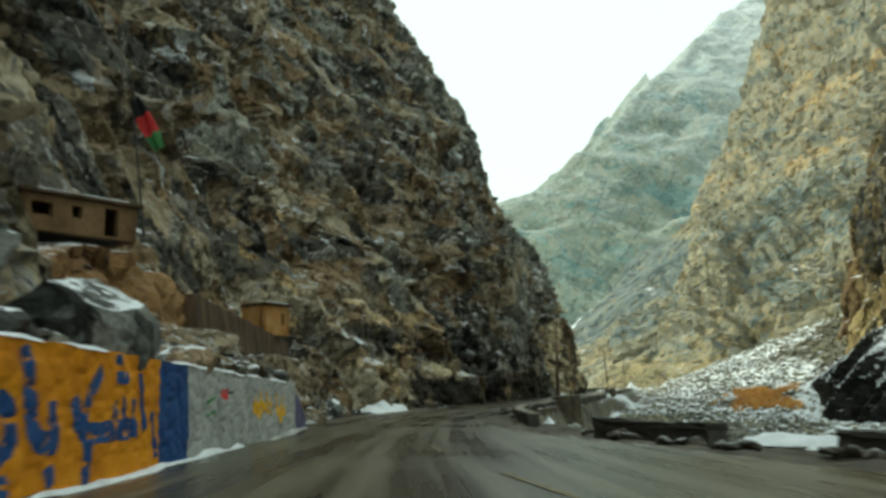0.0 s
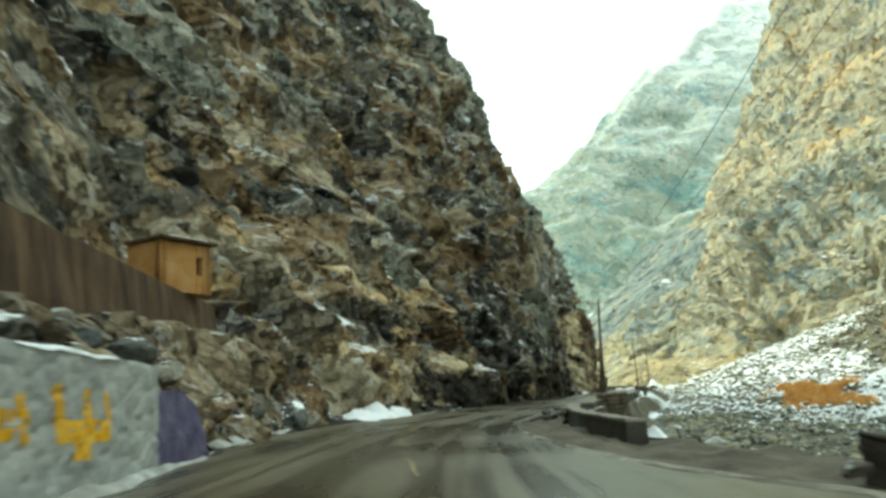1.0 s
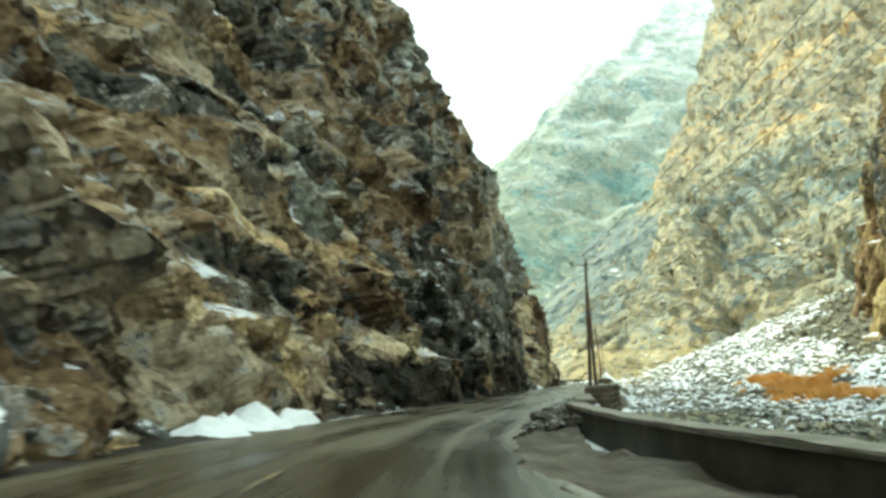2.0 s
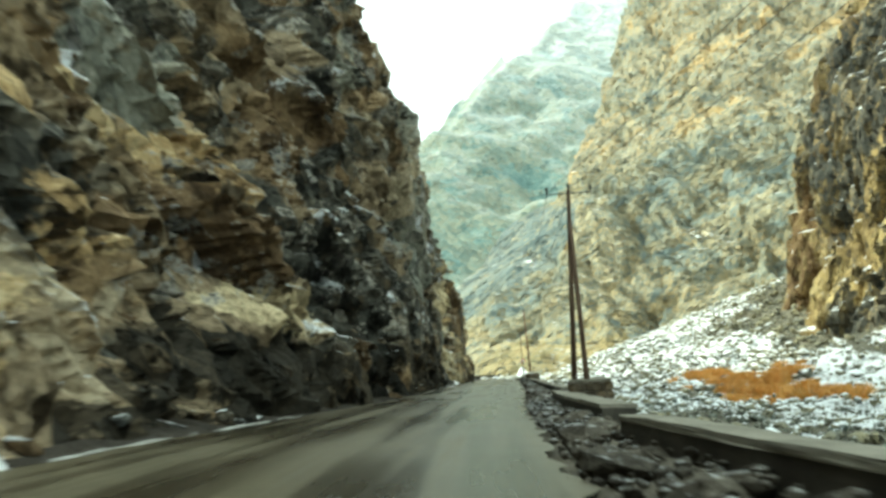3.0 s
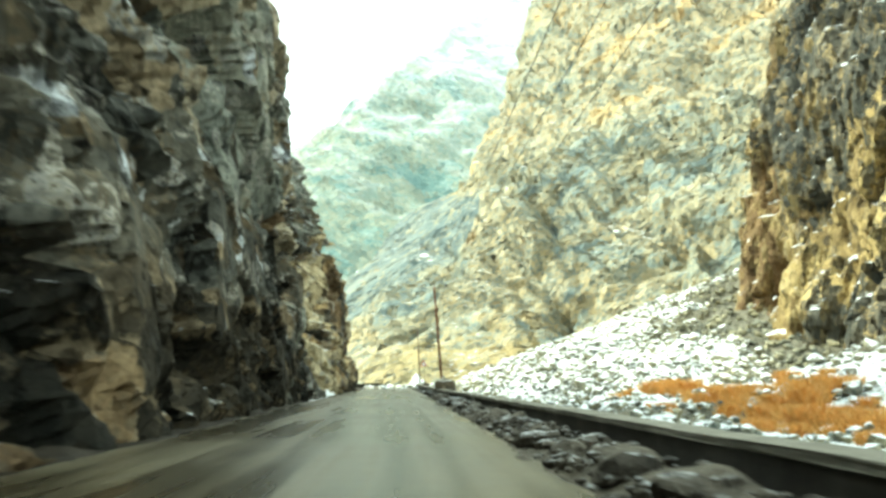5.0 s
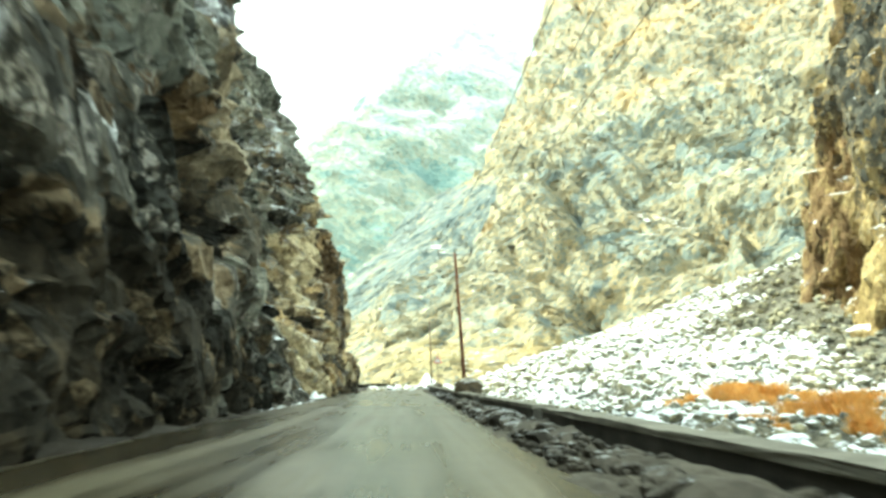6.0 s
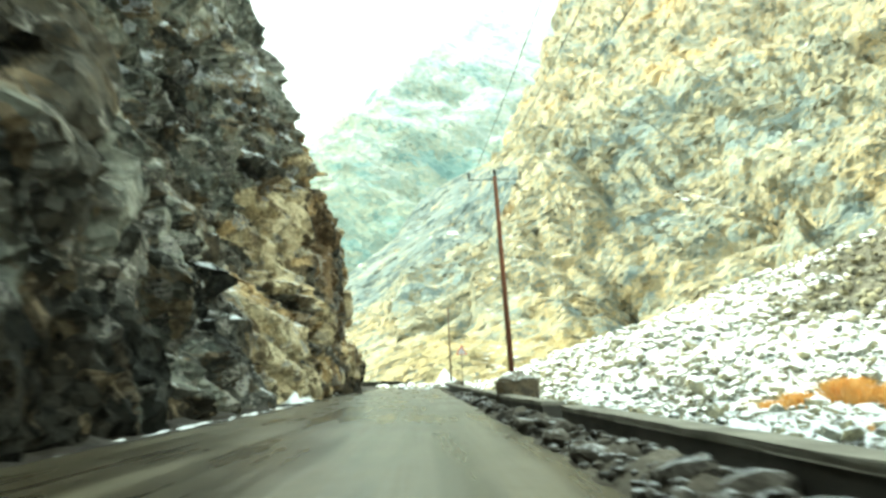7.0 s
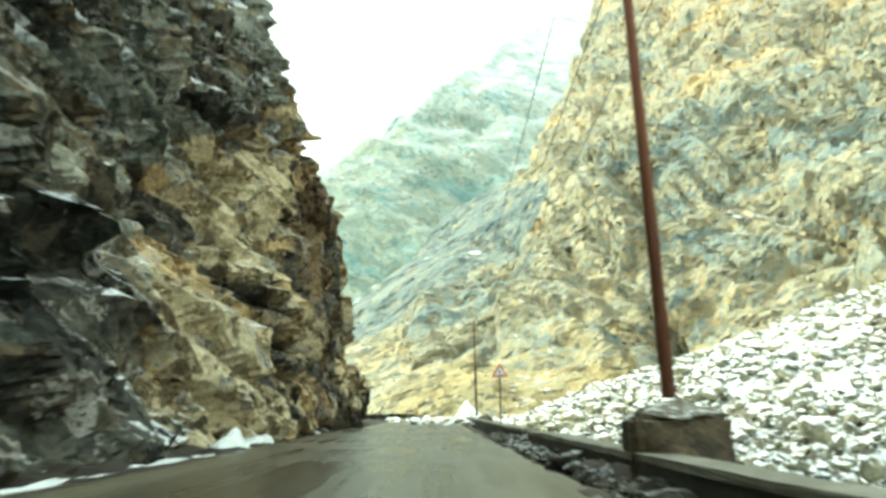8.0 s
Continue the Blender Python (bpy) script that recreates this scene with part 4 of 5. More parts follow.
def pole(s, lat, z0, top, lean, arm, material, brace=None, label=""):
    thing = new("utility_pole")
    p = on_road(s, lat)
    base = Vector((float(p[0]), float(p[1]), z0))
    thing.location = base
    bm = bmesh.new()
    rod(bm, (0, 0, 0), (lean[0], lean[1], top), 0.125, 0.085, 12)
    part("shaft", bm, material, thing, flat=False)
    if brace:
        bm = bmesh.new()
        rod(bm, brace, (lean[0] * 0.86, lean[1] * 0.86, top * 0.88), 0.11, 0.08, 12)
        part("brace", bm, material, thing, flat=False)
    a = radians(turn_at(s))
    d = Vector((math.cos(a), math.sin(a), 0)) * arm
    head = Vector((lean[0], lean[1], top - 0.15))
    bm = bmesh.new()
    rod(bm, head - d, head + d, 0.03, 0.03, 8)
    part("crossarm", bm, M_IRON, thing)
    for k in (-1, 0, 1):
        bm = bmesh.new()
        at = head + d * (0.97 * k) + Vector((0, 0, 0.03 if k else 0.15))
        rod(bm, at, at + Vector((0, 0, 0.14)), 0.03, 0.025, 8)
        for z in (0.10, 0.17, 0.24):
            rod(bm, at + Vector((0, 0, z)), at + Vector((0, 0, z + 0.05)), 0.075, 0.055, 10)
        part("insulator", bm, M_IRON, thing)
    tagged(thing, label, "utility pole", "roadside power poles")
    return thing


pole(96.8, 4.12, 0.9, 8.2, (0.44, 0.0), 0.98, M_POLE, (0.0, -1.5, 0.0), "dark wooden power pole with a leaning brace on a stone pier")
pole(176.1, 3.97, 1.65, 8.4, (-0.35, 0.0), 1.15, M_POLE_RED, None, "reddish wooden power pole with a crossarm on a concrete block")
pole(245.0, 4.3, 1.4, 9.3, (-0.1, 0.0), 1.15, M_POLE, None, "dark wooden power pole with a crossarm beside the parapet")


# ---- piers and blocks under the poles ----
def masonry_pier(place, length, wide, high):
    """A pier of coursed rough stones round a mortar core, with a flat mortar top."""
    r = random.Random(21)
    thing = new("masonry_pier")
    thing.matrix_world = place
    bm = bmesh.new()
    box(bm, (wide - 0.16, length - 0.16, high - 0.1), Matrix.Translation((0, 0, high / 2 - 0.05)), 0.03)
    part("core", bm, M_CONCRETE, thing, "grey mortar core")
    bm = bmesh.new()
    box(bm, (wide + 0.02, length + 0.02, 0.12), Matrix.Translation((0, 0, high - 0.06)), 0.04)
    bmesh.ops.subdivide_edges(bm, edges=bm.edges[:], cuts=3, use_grid_fill=True)
    for v in bm.verts:
        v.co += 0.025 * noise.noise_vector(v.co * 2.1)
    part("cap", bm, M_CONCRETE, thing, "worn mortar top")
    stones = []
    for k in range(5):
        bm = bmesh.new()
        box(bm, (1, 1, 1), Matrix(), 0.12)
        for v in bm.verts:
            v.co += 0.07 * noise.noise_vector(v.co * 1.9 + Vector((k * 5, 0, 0)))
        me = bpy.data.meshes.new("stone")
        bm.to_mesh(me)
        bm.free()
        me.materials.append(M_PIER)
        stones.append(me)
    rows = int((high - 0.12) / 0.34)
    step = (high - 0.12) / rows
    for row in range(rows):
        z = step * (row + 0.5)
        for side in range(4):
            run, across = (length, wide) if side % 2 == 0 else (wide, length)
            at = -run / 2
            while at < run / 2 - 0.15:
                w = min(r.uniform(0.35, 0.75), run / 2 - at)
                ob = new("stone", stones[r.randrange(5)])
                turn = pose(0, 0, 0, 0, 0, 90 * side)
                ob.parent = thing
                ob.matrix_local = turn @ Matrix.Translation((across / 2 - 0.09 + r.uniform(-0.015, 0.03), at + w / 2, z)) @ Matrix.Diagonal((0.24, w - 0.03, step - 0.03, 1))
                at += w
    return tagged(thing, "brown stone masonry pier carrying the braced power pole", "stone pier")


M_PIER = rock("pier_masonry", [(0.036, 0.031, 0.024), (0.070, 0.058, 0.043), (0.125, 0.096, 0.060), (0.18, 0.15, 0.11)], 0.45, 0.5, 0.93, relief=0.7, facet=0.3)
M_CAP = rock("crumbled_mortar", [(0.075, 0.066, 0.052), (0.13, 0.115, 0.09), (0.20, 0.18, 0.145), (0.27, 0.25, 0.21)], 0.4, 0.8, 0.90, relief=0.7, facet=0.3)
masonry_pier(pose(13.72, 97.05, -2.6, 0, 0, -18.6), 8.4, 1.7, 3.5)
tagged(strip_wall("retaining_wall", [(79.0, 4.15), (85, 4.1), (92.5, 4.2)], 0.08, 0.45, M_PIER, 0.06, 0.03, 31, base=3.4), "brown stone retaining wall under the roadside parapet", "retaining wall")


def pole_block(s, lat, wide, low, high):
    p = on_road(s, lat)
    thing = new("pole_footing")
    thing.matrix_world = pose(float(p[0]), float(p[1]), low, 0, 0, turn_at(s) + 6)
    bm = bmesh.new()
    box(bm, (wide, wide, high - low), Matrix.Translation((0, 0, (high - low) / 2)), 0.12)
    bmesh.ops.subdivide_edges(bm, edges=bm.edges[:], cuts=5, use_grid_fill=True)
    for v in bm.verts:
        v.co += 0.07 * noise.noise_vector(v.co * 1.6 + Vector((s, 3, 0))) + 0.035 * noise.noise_vector(v.co * 5.0 + Vector((3, s, 0)))
    part("block", bm, M_PIER, thing, "rough brown mortared stone block")
    bm = bmesh.new()
    bmesh.ops.create_cone(bm, cap_ends=True, segments=16, radius1=wide * 0.56, radius2=0.14, depth=0.30)
    bmesh.ops.subdivide_edges(bm, edges=bm.edges[:], cuts=4, use_grid_fill=True)
    for v in bm.verts:
        v.co += 0.10 * noise.noise_vector(v.co * 2.0 + Vector((s, 8, 0))) + 0.04 * noise.noise_vector(v.co * 6.0)
    bmesh.ops.transform(bm, matrix=Matrix.Translation((0, 0, high - low + 0.10)), verts=bm.verts[:])
    part("cap", bm, M_CAP, thing, "crumbling mortar cap dusted with snow")
    return tagged(thing, "weathered concrete block footing round a power pole", "pole footing", "pole footings")


pole_block(176.3, 4.75, 1.75, -0.6, 1.40).matrix_world = pose(33.35, 172.15, -0.6, 0, 0, -24)
pole_block(245.2, 5.2, 1.3, -0.6, 1.3)


# ---- overhead wires ----
def wire(a, b, sag):
    me = bpy.data.curves.new("overhead_wire", "CURVE")
    me.dimensions, me.bevel_depth, me.bevel_resolution = "3D", 0.011, 1
    sp = me.splines.new("POLY")
    sp.points.add(16)
    for k, point in enumerate(sp.points):
        f = k / 16
        q = Vector(a).lerp(Vector(b), f)
        point.co = (q.x, q.y, q.z - sag * 4 * f * (1 - f), 1)
    me.materials.append(M_IRON)
    ob = new("overhead_wire", me)
    return tagged(ob, "thin dark overhead power wire strung between poles", "power wire", "overhead wires")


heads = [(12.8, 94.7, 9.0), (32.5, 171.4, 9.95), (50.5, 237.9, 10.55)]
for k in (-1, 0, 1):
    ends = [Vector((x + 0.95 * k, y - 0.28 * k, z + (0.2 if k == 0 else 0.05))) for x, y, z in heads]
    wire(ends[0], ends[1], 1.1)
    wire(ends[1], ends[2], 1.0)
    wire(ends[0], ends[0] + Vector((-4 + 0.5 * k, -60, 1.5)), 0.9)


stay = wire((13.3, 94.4, 2.6), (18.6, 91.4, -2.4), 0.05)
tagged(stay, "thin dark steel stay cable bracing the power pole", "stay cable").name = "stay_cable"


# ---- warning sign ----


def warning_sign(x, y, ground, top):
    thing = new("warning_sign")
    thing.location = (x, y, ground)
    thing.rotation_euler = (0, 0, radians(-8))
    bm = bmesh.new()
    rod(bm, (0, 0, 0), (0, 0, top - ground), 0.035, 0.035, 8)
    part("post", bm, M_IRON, thing)
    for name, r, material, off, label in (("rim", 0.50, M_RED, 0.0, "red triangular rim"), ("face", 0.34, M_WHITE, -0.012, "white triangle")):
        bm = bmesh.new()
        bmesh.ops.create_cone(bm, cap_ends=True, segments=3, radius1=r, radius2=r, depth=0.02)
        bmesh.ops.transform(bm, matrix=Matrix.Translation((0, -0.05 + off, top - ground - 0.1)) @ pose(0, 0, 0, 90, 0, 0), verts=bm.verts[:])
        part(name, bm, material, thing, label)
    bm = bmesh.new()
    box(bm, (0.05, 0.01, 0.22), Matrix.Translation((0, -0.08, top - ground - 0.08)))
    part("symbol", bm, M_BLACK, thing, "black mark")
    return tagged(thing, "red-rimmed triangular warning sign on a thin post", "road sign")


warning_sign(40.3, 201.3, 0.1, 3.8)


# ---- the painted wall ----
WALL_A, WALL_D = Vector((-6.50, 12.0, 0)), Vector((-0.0145, 0.9999, 0))
WALL_N = Vector((0.9999, 0.0145, 0))


def on_wall(u, z, out=0.0):
    return WALL_A + WALL_D * (u - 12) + WALL_N * (out + wall_bulge(u, z)) + Vector((0, 0, z))


def wall_bulge(u, z):
    d = noise.voronoi(Vector((u * 1.7 + 0.4 * noise.noise(Vector((u, z, 0))), z * 2.3, 0.5)))[0]
    return 0.05 * noise.noise(Vector((u * 0.55, z * 0.9, 3.1))) + 0.02 * noise.noise(Vector((u * 1.9, z * 2.3, 7.7))) + 0.16 * min(d[1] - d[0], 0.28)


def wall_top(u):
    return 2.52 - 0.0145 * max(0, u - 14) + 0.05 * noise.noise(Vector((u * 0.7, 0, 0))) + 0.03 * noise.noise(Vector((u * 2.3, 5, 0)))


def wall_piece(name, u0, u1, material, parent, label, thick=0.55, low=-0.3):
    bm = bmesh.new()
    nu, nz = max(2, int((u1 - u0) / 0.11)), 24
    rows = []
    for i in range(nu + 1):
        u = u0 + (u1 - u0) * i / nu
        top = wall_top(u)
        col = [bm.verts.new(on_wall(u, low + (top - low) * k / nz)) for k in range(nz + 1)]
        col.append(bm.verts.new(on_wall(u, top, -thick)))
        col.append(bm.verts.new(on_wall(u, low, -thick)))
        rows.append(col)
    for a, b in zip(rows, rows[1:]):
        for k in range(len(a) - 1):
            bm.faces.new((a[k], b[k], b[k + 1], a[k + 1]))
    bm.faces.new(rows[0])
    bm.faces.new(rows[-1][::-1])
    bmesh.ops.recalc_face_normals(bm, faces=bm.faces)
    return part(name, bm, material, parent, label)


def stroke(parent, points, wide, material, name="brush_stroke", label=""):
    """A painted brush stroke along points (u, z) on the wall, a few millimetres proud."""
    bm = bmesh.new()
    pts = []
    for (u0, z0), (u1, z1) in zip(points, points[1:]):
        steps = max(2, int(math.hypot(u1 - u0, z1 - z0) / 0.07))
        pts += [(u0 + (u1 - u0) * k / steps, z0 + (z1 - z0) * k / steps) for k in range(steps)]
    pts.append(points[-1])
    for _ in range(3):
        pts = [pts[0]] + [((a[0] + 2 * b[0] + c[0]) / 4, (a[1] + 2 * b[1] + c[1]) / 4) for a, b, c in zip(pts, pts[1:], pts[2:])] + [pts[-1]]
    last = None
    n = len(pts)
    for k, (u, z) in enumerate(pts):
        a, b = pts[max(0, k - 1)], pts[min(n - 1, k + 1)]
        du, dz = b[0] - a[0], b[1] - a[1]
        ln = math.hypot(du, dz) or 1
        w = wide * 0.5 * (0.9 + 0.18 * noise.noise(Vector((u * 3, z * 3, 1)))) * (0.8 if k in (0, n - 1) else 1)
        ou, oz = -dz / ln * w, du / ln * w
        row = [bm.verts.new(on_wall(u + ou * f, z + oz * f, 0.008)) for f in (-1, -0.33, 0.33, 1)]
        if last:
            for i in range(3):
                bm.faces.new((last[i], row[i], row[i + 1], last[i + 1]))
        last = row
    bmesh.ops.recalc_face_normals(bm, faces=bm.faces)
    for f in bm.faces:
        if f.normal.dot(WALL_N) < 0:
            f.normal_flip()
    return part(name, bm, material, parent, label)


def wall_snow(parent, u0, u1, seed):
    """A thin cap of snow on the wall's crown."""
    bm = bmesh.new()
    last = None
    n = max(6, int((u1 - u0) / 0.2))
    for i in range(n + 1):
        u = u0 + (u1 - u0) * i / n
        f = math.sin(math.pi * i / n) ** 0.4
        hi = f * (0.07 + 0.04 * noise.noise(Vector((u * 1.3, seed, 0))))
        row = [bm.verts.new(on_wall(u, wall_top(u) + z, out)) for out, z in ((0.03, -0.02), (0.0, 0.7 * hi), (-0.2, hi), (-0.45, 0.8 * hi), (-0.58, -0.02))]
        if last:
            for k in range(4):
                bm.faces.new((last[k], row[k], row[k + 1], last[k + 1]))
        last = row
    bmesh.ops.recalc_face_normals(bm, faces=bm.faces)
    return part("snow_cap", bm, M_SNOW, parent, "thin white snow cap", flat=False)


painted = tagged(new("painted_wall"), "stone wall painted orange, blue and grey with large brushed lettering", "painted wall")
wall_piece("orange_section", 4.0, 18.75, M_ORANGE, painted, "orange painted section")
wall_piece("blue_border", 18.75, 20.95, M_BLUE, painted, "dark blue painted border")
wall_piece("grey_section", 20.95, 36.6, M_WHITEWASH, painted, "grey whitewashed section")
for u0, u1 in ((11.5, 13.2), (14.0, 15.8), (19.6, 27.0), (27.6, 29.6), (31.0, 34.5)):
    wall_snow(painted, u0, u1, u0)
BLUE_STROKES = [
    (0.40, [(12.56, 2.42), (12.74, 1.72), (12.99, 0.96), (13.60, 0.84), (13.55, 1.57)]), (0.40, [(11.85, 1.60), (12.19, 1.51), (12.29, 0.92), (11.85, 0.76)]), (0.45, [(14.38, 1.64), (14.55, 1.15), (14.90, 0.97), (17.37, 0.99)]),
    (0.34, [(14.62, 1.04), (15.03, 1.71), (15.52, 2.17)]), (0.25, [(16.16, 1.56), (16.24, 1.12)]), (0.24, [(16.64, 1.64), (16.70, 1.13)]),
    (0.24, [(17.09, 1.58), (17.17, 1.06)]), (0.32, [(16.34, 2.46), (16.36, 2.22)]), (0.29, [(16.16, 2.00), (16.79, 2.01)]),
    (0.38, [(14.87, 0.97), (14.94, 0.08)]), (0.25, [(17.44, 2.12), (17.86, 0.92)]), (0.25, [(18.27, 1.30), (18.61, 0.31)]),
    (0.33, [(13.40, 0.53), (13.53, 0.20)]), (0.36, [(11.98, 0.48), (12.11, 0.17)]), (0.46, [(10.67, 2.21), (10.94, 0.94), (11.33, 0.71)]),
    (0.42, [(8.88, 1.58), (9.86, 0.77), (10.54, 1.42)]),
]
for wide, line in BLUE_STROKES:
    stroke(painted, line, wide, M_BLUE, label="dark blue brush stroke")
YELLOW_STROKES = [
    (0.46, [(28.33, 1.24), (31.12, 1.21)]), (0.39, [(32.33, 1.08), (34.23, 1.02)]), (0.33, [(28.65, 1.57), (29.03, 0.97), (29.47, 1.02)]),
    (0.30, [(29.41, 1.89), (29.65, 1.40)]), (0.29, [(30.43, 1.82), (30.55, 1.35)]), (0.29, [(31.23, 1.61), (31.46, 0.94)]),
    (0.30, [(32.27, 1.75), (32.48, 1.15)]), (0.27, [(33.26, 1.69), (33.41, 1.16)]), (0.27, [(34.04, 1.64), (34.23, 1.11)]),
    (0.32, [(32.95, 0.76), (33.46, 0.72)]),
]
for wide, line in YELLOW_STROKES:
    stroke(painted, line, wide, M_YELLOW, label="yellow brush stroke")
stroke(painted, [(24.08, 1.73), (24.71, 1.67), (24.94, 1.77)], 0.32, M_RED, "painted_mark", "red painted flower mark")
stroke(painted, [(25.02, 1.74), (25.69, 1.78)], 0.08, M_BLACK, "painted_mark", "dark painted stem")
stroke(painted, [(22.69, 1.47), (23.68, 1.68)], 0.10, M_GREEN, "painted_mark", "green painted leaf")
stroke(painted, [(22.52, 1.09), (23.52, 1.22)], 0.08, M_GREEN, "painted_mark", "green painted leaf")


def painted_end():
    """The rounded, purple-painted stub at the end of the wall."""
    bm = bmesh.new()
    rows = []
    for i in range(13):
        f = i / 12
        u = 36.7 + 4.2 * f
        top = 0.25 + 1.5 * math.sqrt(max(0.0, 1 - (abs(f - 0.42) / 0.60) ** 2.6))
        rows.append([bm.verts.new(on_wall(u, -0.2 + (top + 0.2) * k / 6, -0.1 - 0.25 * (k / 6) ** 2)) for k in range(7)] + [bm.verts.new(on_wall(u, -0.2, -1.0))])
    for a, b in zip(rows, rows[1:]):
        for k in range(7):
            bm.faces.new((a[k], b[k], b[k + 1], a[k + 1]))
    bm.faces.new(rows[0])
    bm.faces.new(rows[-1][::-1])
    bmesh.ops.recalc_face_normals(bm, faces=bm.faces)
    return tagged(part("painted_rock", bm, M_PURPLE), "rounded rock painted dark purple beside the wall's end", "painted rock")


painted_end()


# ---- snow ----
def drift(name, line, wide, high, seed, label, material=None):
    """A low bank of old snow along a line of (s, lat)."""
    line = np.array(line, float)
    run = np.r_[0, np.cumsum(np.hypot(*np.diff(line, axis=0).T))]
    t = np.linspace(0, run[-1], max(8, int(run[-1] / 0.25)))[:, None]
    s, lat = np.interp(t, run, line[:, 0]), np.interp(t, run, line[:, 1])
    k = np.linspace(-1, 1, 11)[None, :]
    end = np.sqrt(np.clip(np.minimum(t, run[-1] - t) / (0.15 * run[-1] + 0.3), 0, 1))
    w = wide * (0.75 + 0.5 * soft_noise(t * 0.7, t * 0, seed)) * (0.25 + 0.75 * end)
    up = high * (1 - np.abs(k) ** 1.6) * end * (0.65 + 0.6 * soft_noise(t * 0.9 + 3, k * 1.3, seed + 1)) + 0.10 * high * blocks(t * 1.9, k * 2.2 + 9, seed + 2) * (1 - k**2)
    ob = sheet(name, on_road(s, lat + 0.5 * w * k, up - 0.05), material or M_SNOW, flip=True, flat=False)
    return tagged(ob, label, "snow", "roadside snow")


drift("snow_bank", [(9, -5.75), (20, -5.45), (28, -5.25)], 0.5, 0.2, 301, "low snow bank along the foot of the painted wall")
drift("snow_bank", [(28.2, -5.20), (33, -5.30), (42, -6.2)], 0.6, 0.2, 312, "low dirty snow bank along the foot of the painted wall", M_SNOW_DIRTY)
drift("snow_bank", [(43, -6.9), (50, -7.4), (55, -7.6)], 1.7, 0.35, 302, "thin snow bank at the cliff's foot", M_SNOW_DIRTY)
drift("snow_mound", [(64.5, -7.9), (68.5, -7.9), (75.0, -7.8)], 2.9, 1.05, 303, "heaped pile of white snow at the cliff's foot")
drift("snow_bank", [(74, -7.0), (84, -6.6), (92, -6.3)], 0.35, 0.10, 304, "thin line of snow along the road's edge", M_SNOW_DIRTY)
drift("snow_bank", [(157.5, -6.7), (160, -6.75), (178, -6.95), (190, -7.2)], 0.30, 0.12, 305, "thin line of snow along the road's edge")
drift("snow_mound", [(192, -7.6), (198, -7.9), (204, -8.0)], 1.5, 0.7, 306, "small pile of snow at the cliff's foot")
drift("snow_bank", [(212, -7.4), (232, -7.6)], 0.8, 0.3, 307, "thin line of snow along the road's edge")
drift("snow_mound", [(163.5, 4.7), (164.7, 4.8), (166.1, 4.7)], 1.0, 0.75, 313, "small heap of snow in the gap between parapets")
drift("snow_bank", [(14, 15.8), (20, 14.8), (26, 13.3), (31, 12.0)], 3.2, 0.5, 308, "broad white snow bank behind the lay-by parapets")
drift("slush_ridge", [(14, 9.7), (24, 7.8), (32, 5.9), (38, 3.9), (46, 2.8), (54, 2.0)], 0.40, 0.07, 309, "thin ridge of brown slush along the curving road edge", M_SLUSH)
drift("snow_mound", [(48.5, 6.6), (49.5, 6.5), (50.5, 6.5)], 0.8, 0.3, 310, "small heap of snow behind the parapet")
drift("snow_mound", [(270, 4.6), (275, 4.6), (280, 4.8)], 4.5, 2.4, 311, "heap of snow at the far bend")


# ---- hillside above the painted wall: huts, retaining wall, boulders, flag ----
def hut(x, y, z, wide, deep, high, turn, door, label, clay):
    thing = new("hut")
    thing.matrix_world = pose(x, y, z, 0, 0, turn)
    t = 0.28
    for name, size, at in (("wall", (deep, t, high), (0, -wide / 2 + t / 2, high / 2)), ("wall", (deep, t, high), (0, wide / 2 - t / 2, high / 2)), ("wall", (t, wide - 2 * t, high), (-deep / 2 + t / 2, 0, high / 2))):
        bm = bmesh.new()
        box(bm, size, Matrix.Translation(at), 0.03)
        part(name, bm, clay, thing)
    # the front, with openings cut through
    at_y = -wide / 2
    for y0, y1, z0, z1 in door:
        for size, at in (((t, y0 - at_y, high), (deep / 2 - t / 2, (at_y + y0) / 2, high / 2)), ((t, y1 - y0, high - z1), (deep / 2 - t / 2, (y0 + y1) / 2, (high + z1) / 2)), ((t, y1 - y0, max(z0, 0.02)), (deep / 2 - t / 2, (y0 + y1) / 2, max(z0, 0.02) / 2))):
            bm = bmesh.new()
            box(bm, size, Matrix.Translation(at), 0.015)
            part("front_wall", bm, clay, thing)
        at_y = y1
    bm = bmesh.new()
    box(bm, (t, wide / 2 - at_y, high), Matrix.Translation((deep / 2 - t / 2, (wide / 2 + at_y) / 2, high / 2)), 0.015)
    part("front_wall", bm, clay, thing)
    bm = bmesh.new()
    box(bm, (deep + 0.3, wide + 0.3, 0.13), Matrix.Translation((0.1, 0, high + 0.08)), 0.04)
    part("roof", bm, M_MUD, thing, "flat mud roof with a pale snowy edge")
    bm = bmesh.new()
    box(bm, (deep - 0.1, wide * 0.8, 0.07), Matrix.Translation((0.1, 0.1, high + 0.185)), 0.03)
    part("roof_snow", bm, M_SNOW, thing, "thin snow on the roof")
    bm = bmesh.new()
    box(bm, (deep - 0.8, wide - 0.8, 0.04), Matrix.Translation((0, 0, 0.02)))
    part("floor", bm, M_DARK, thing, "dark floor")
    return tagged(thing, label, "hut", "clay huts")


hut(-13.5, 28.5, 7.4, 4.2, 2.4, 1.25, -38, ((-1.75, -1.05, 0.55, 1.0), (-0.35, 0.0, 0.6, 1.02), (0.85, 1.35, 0.1, 1.1)), "low brown clay hut with a dark doorway on the hillside", M_CLAY_BROWN)
hut(-10.85, 49.0, 5.35, 2.3, 1.7, 1.75, -30, ((0.45, 0.75, 0.65, 1.3),), "small orange clay hut on top of a mud retaining wall", M_CLAY)


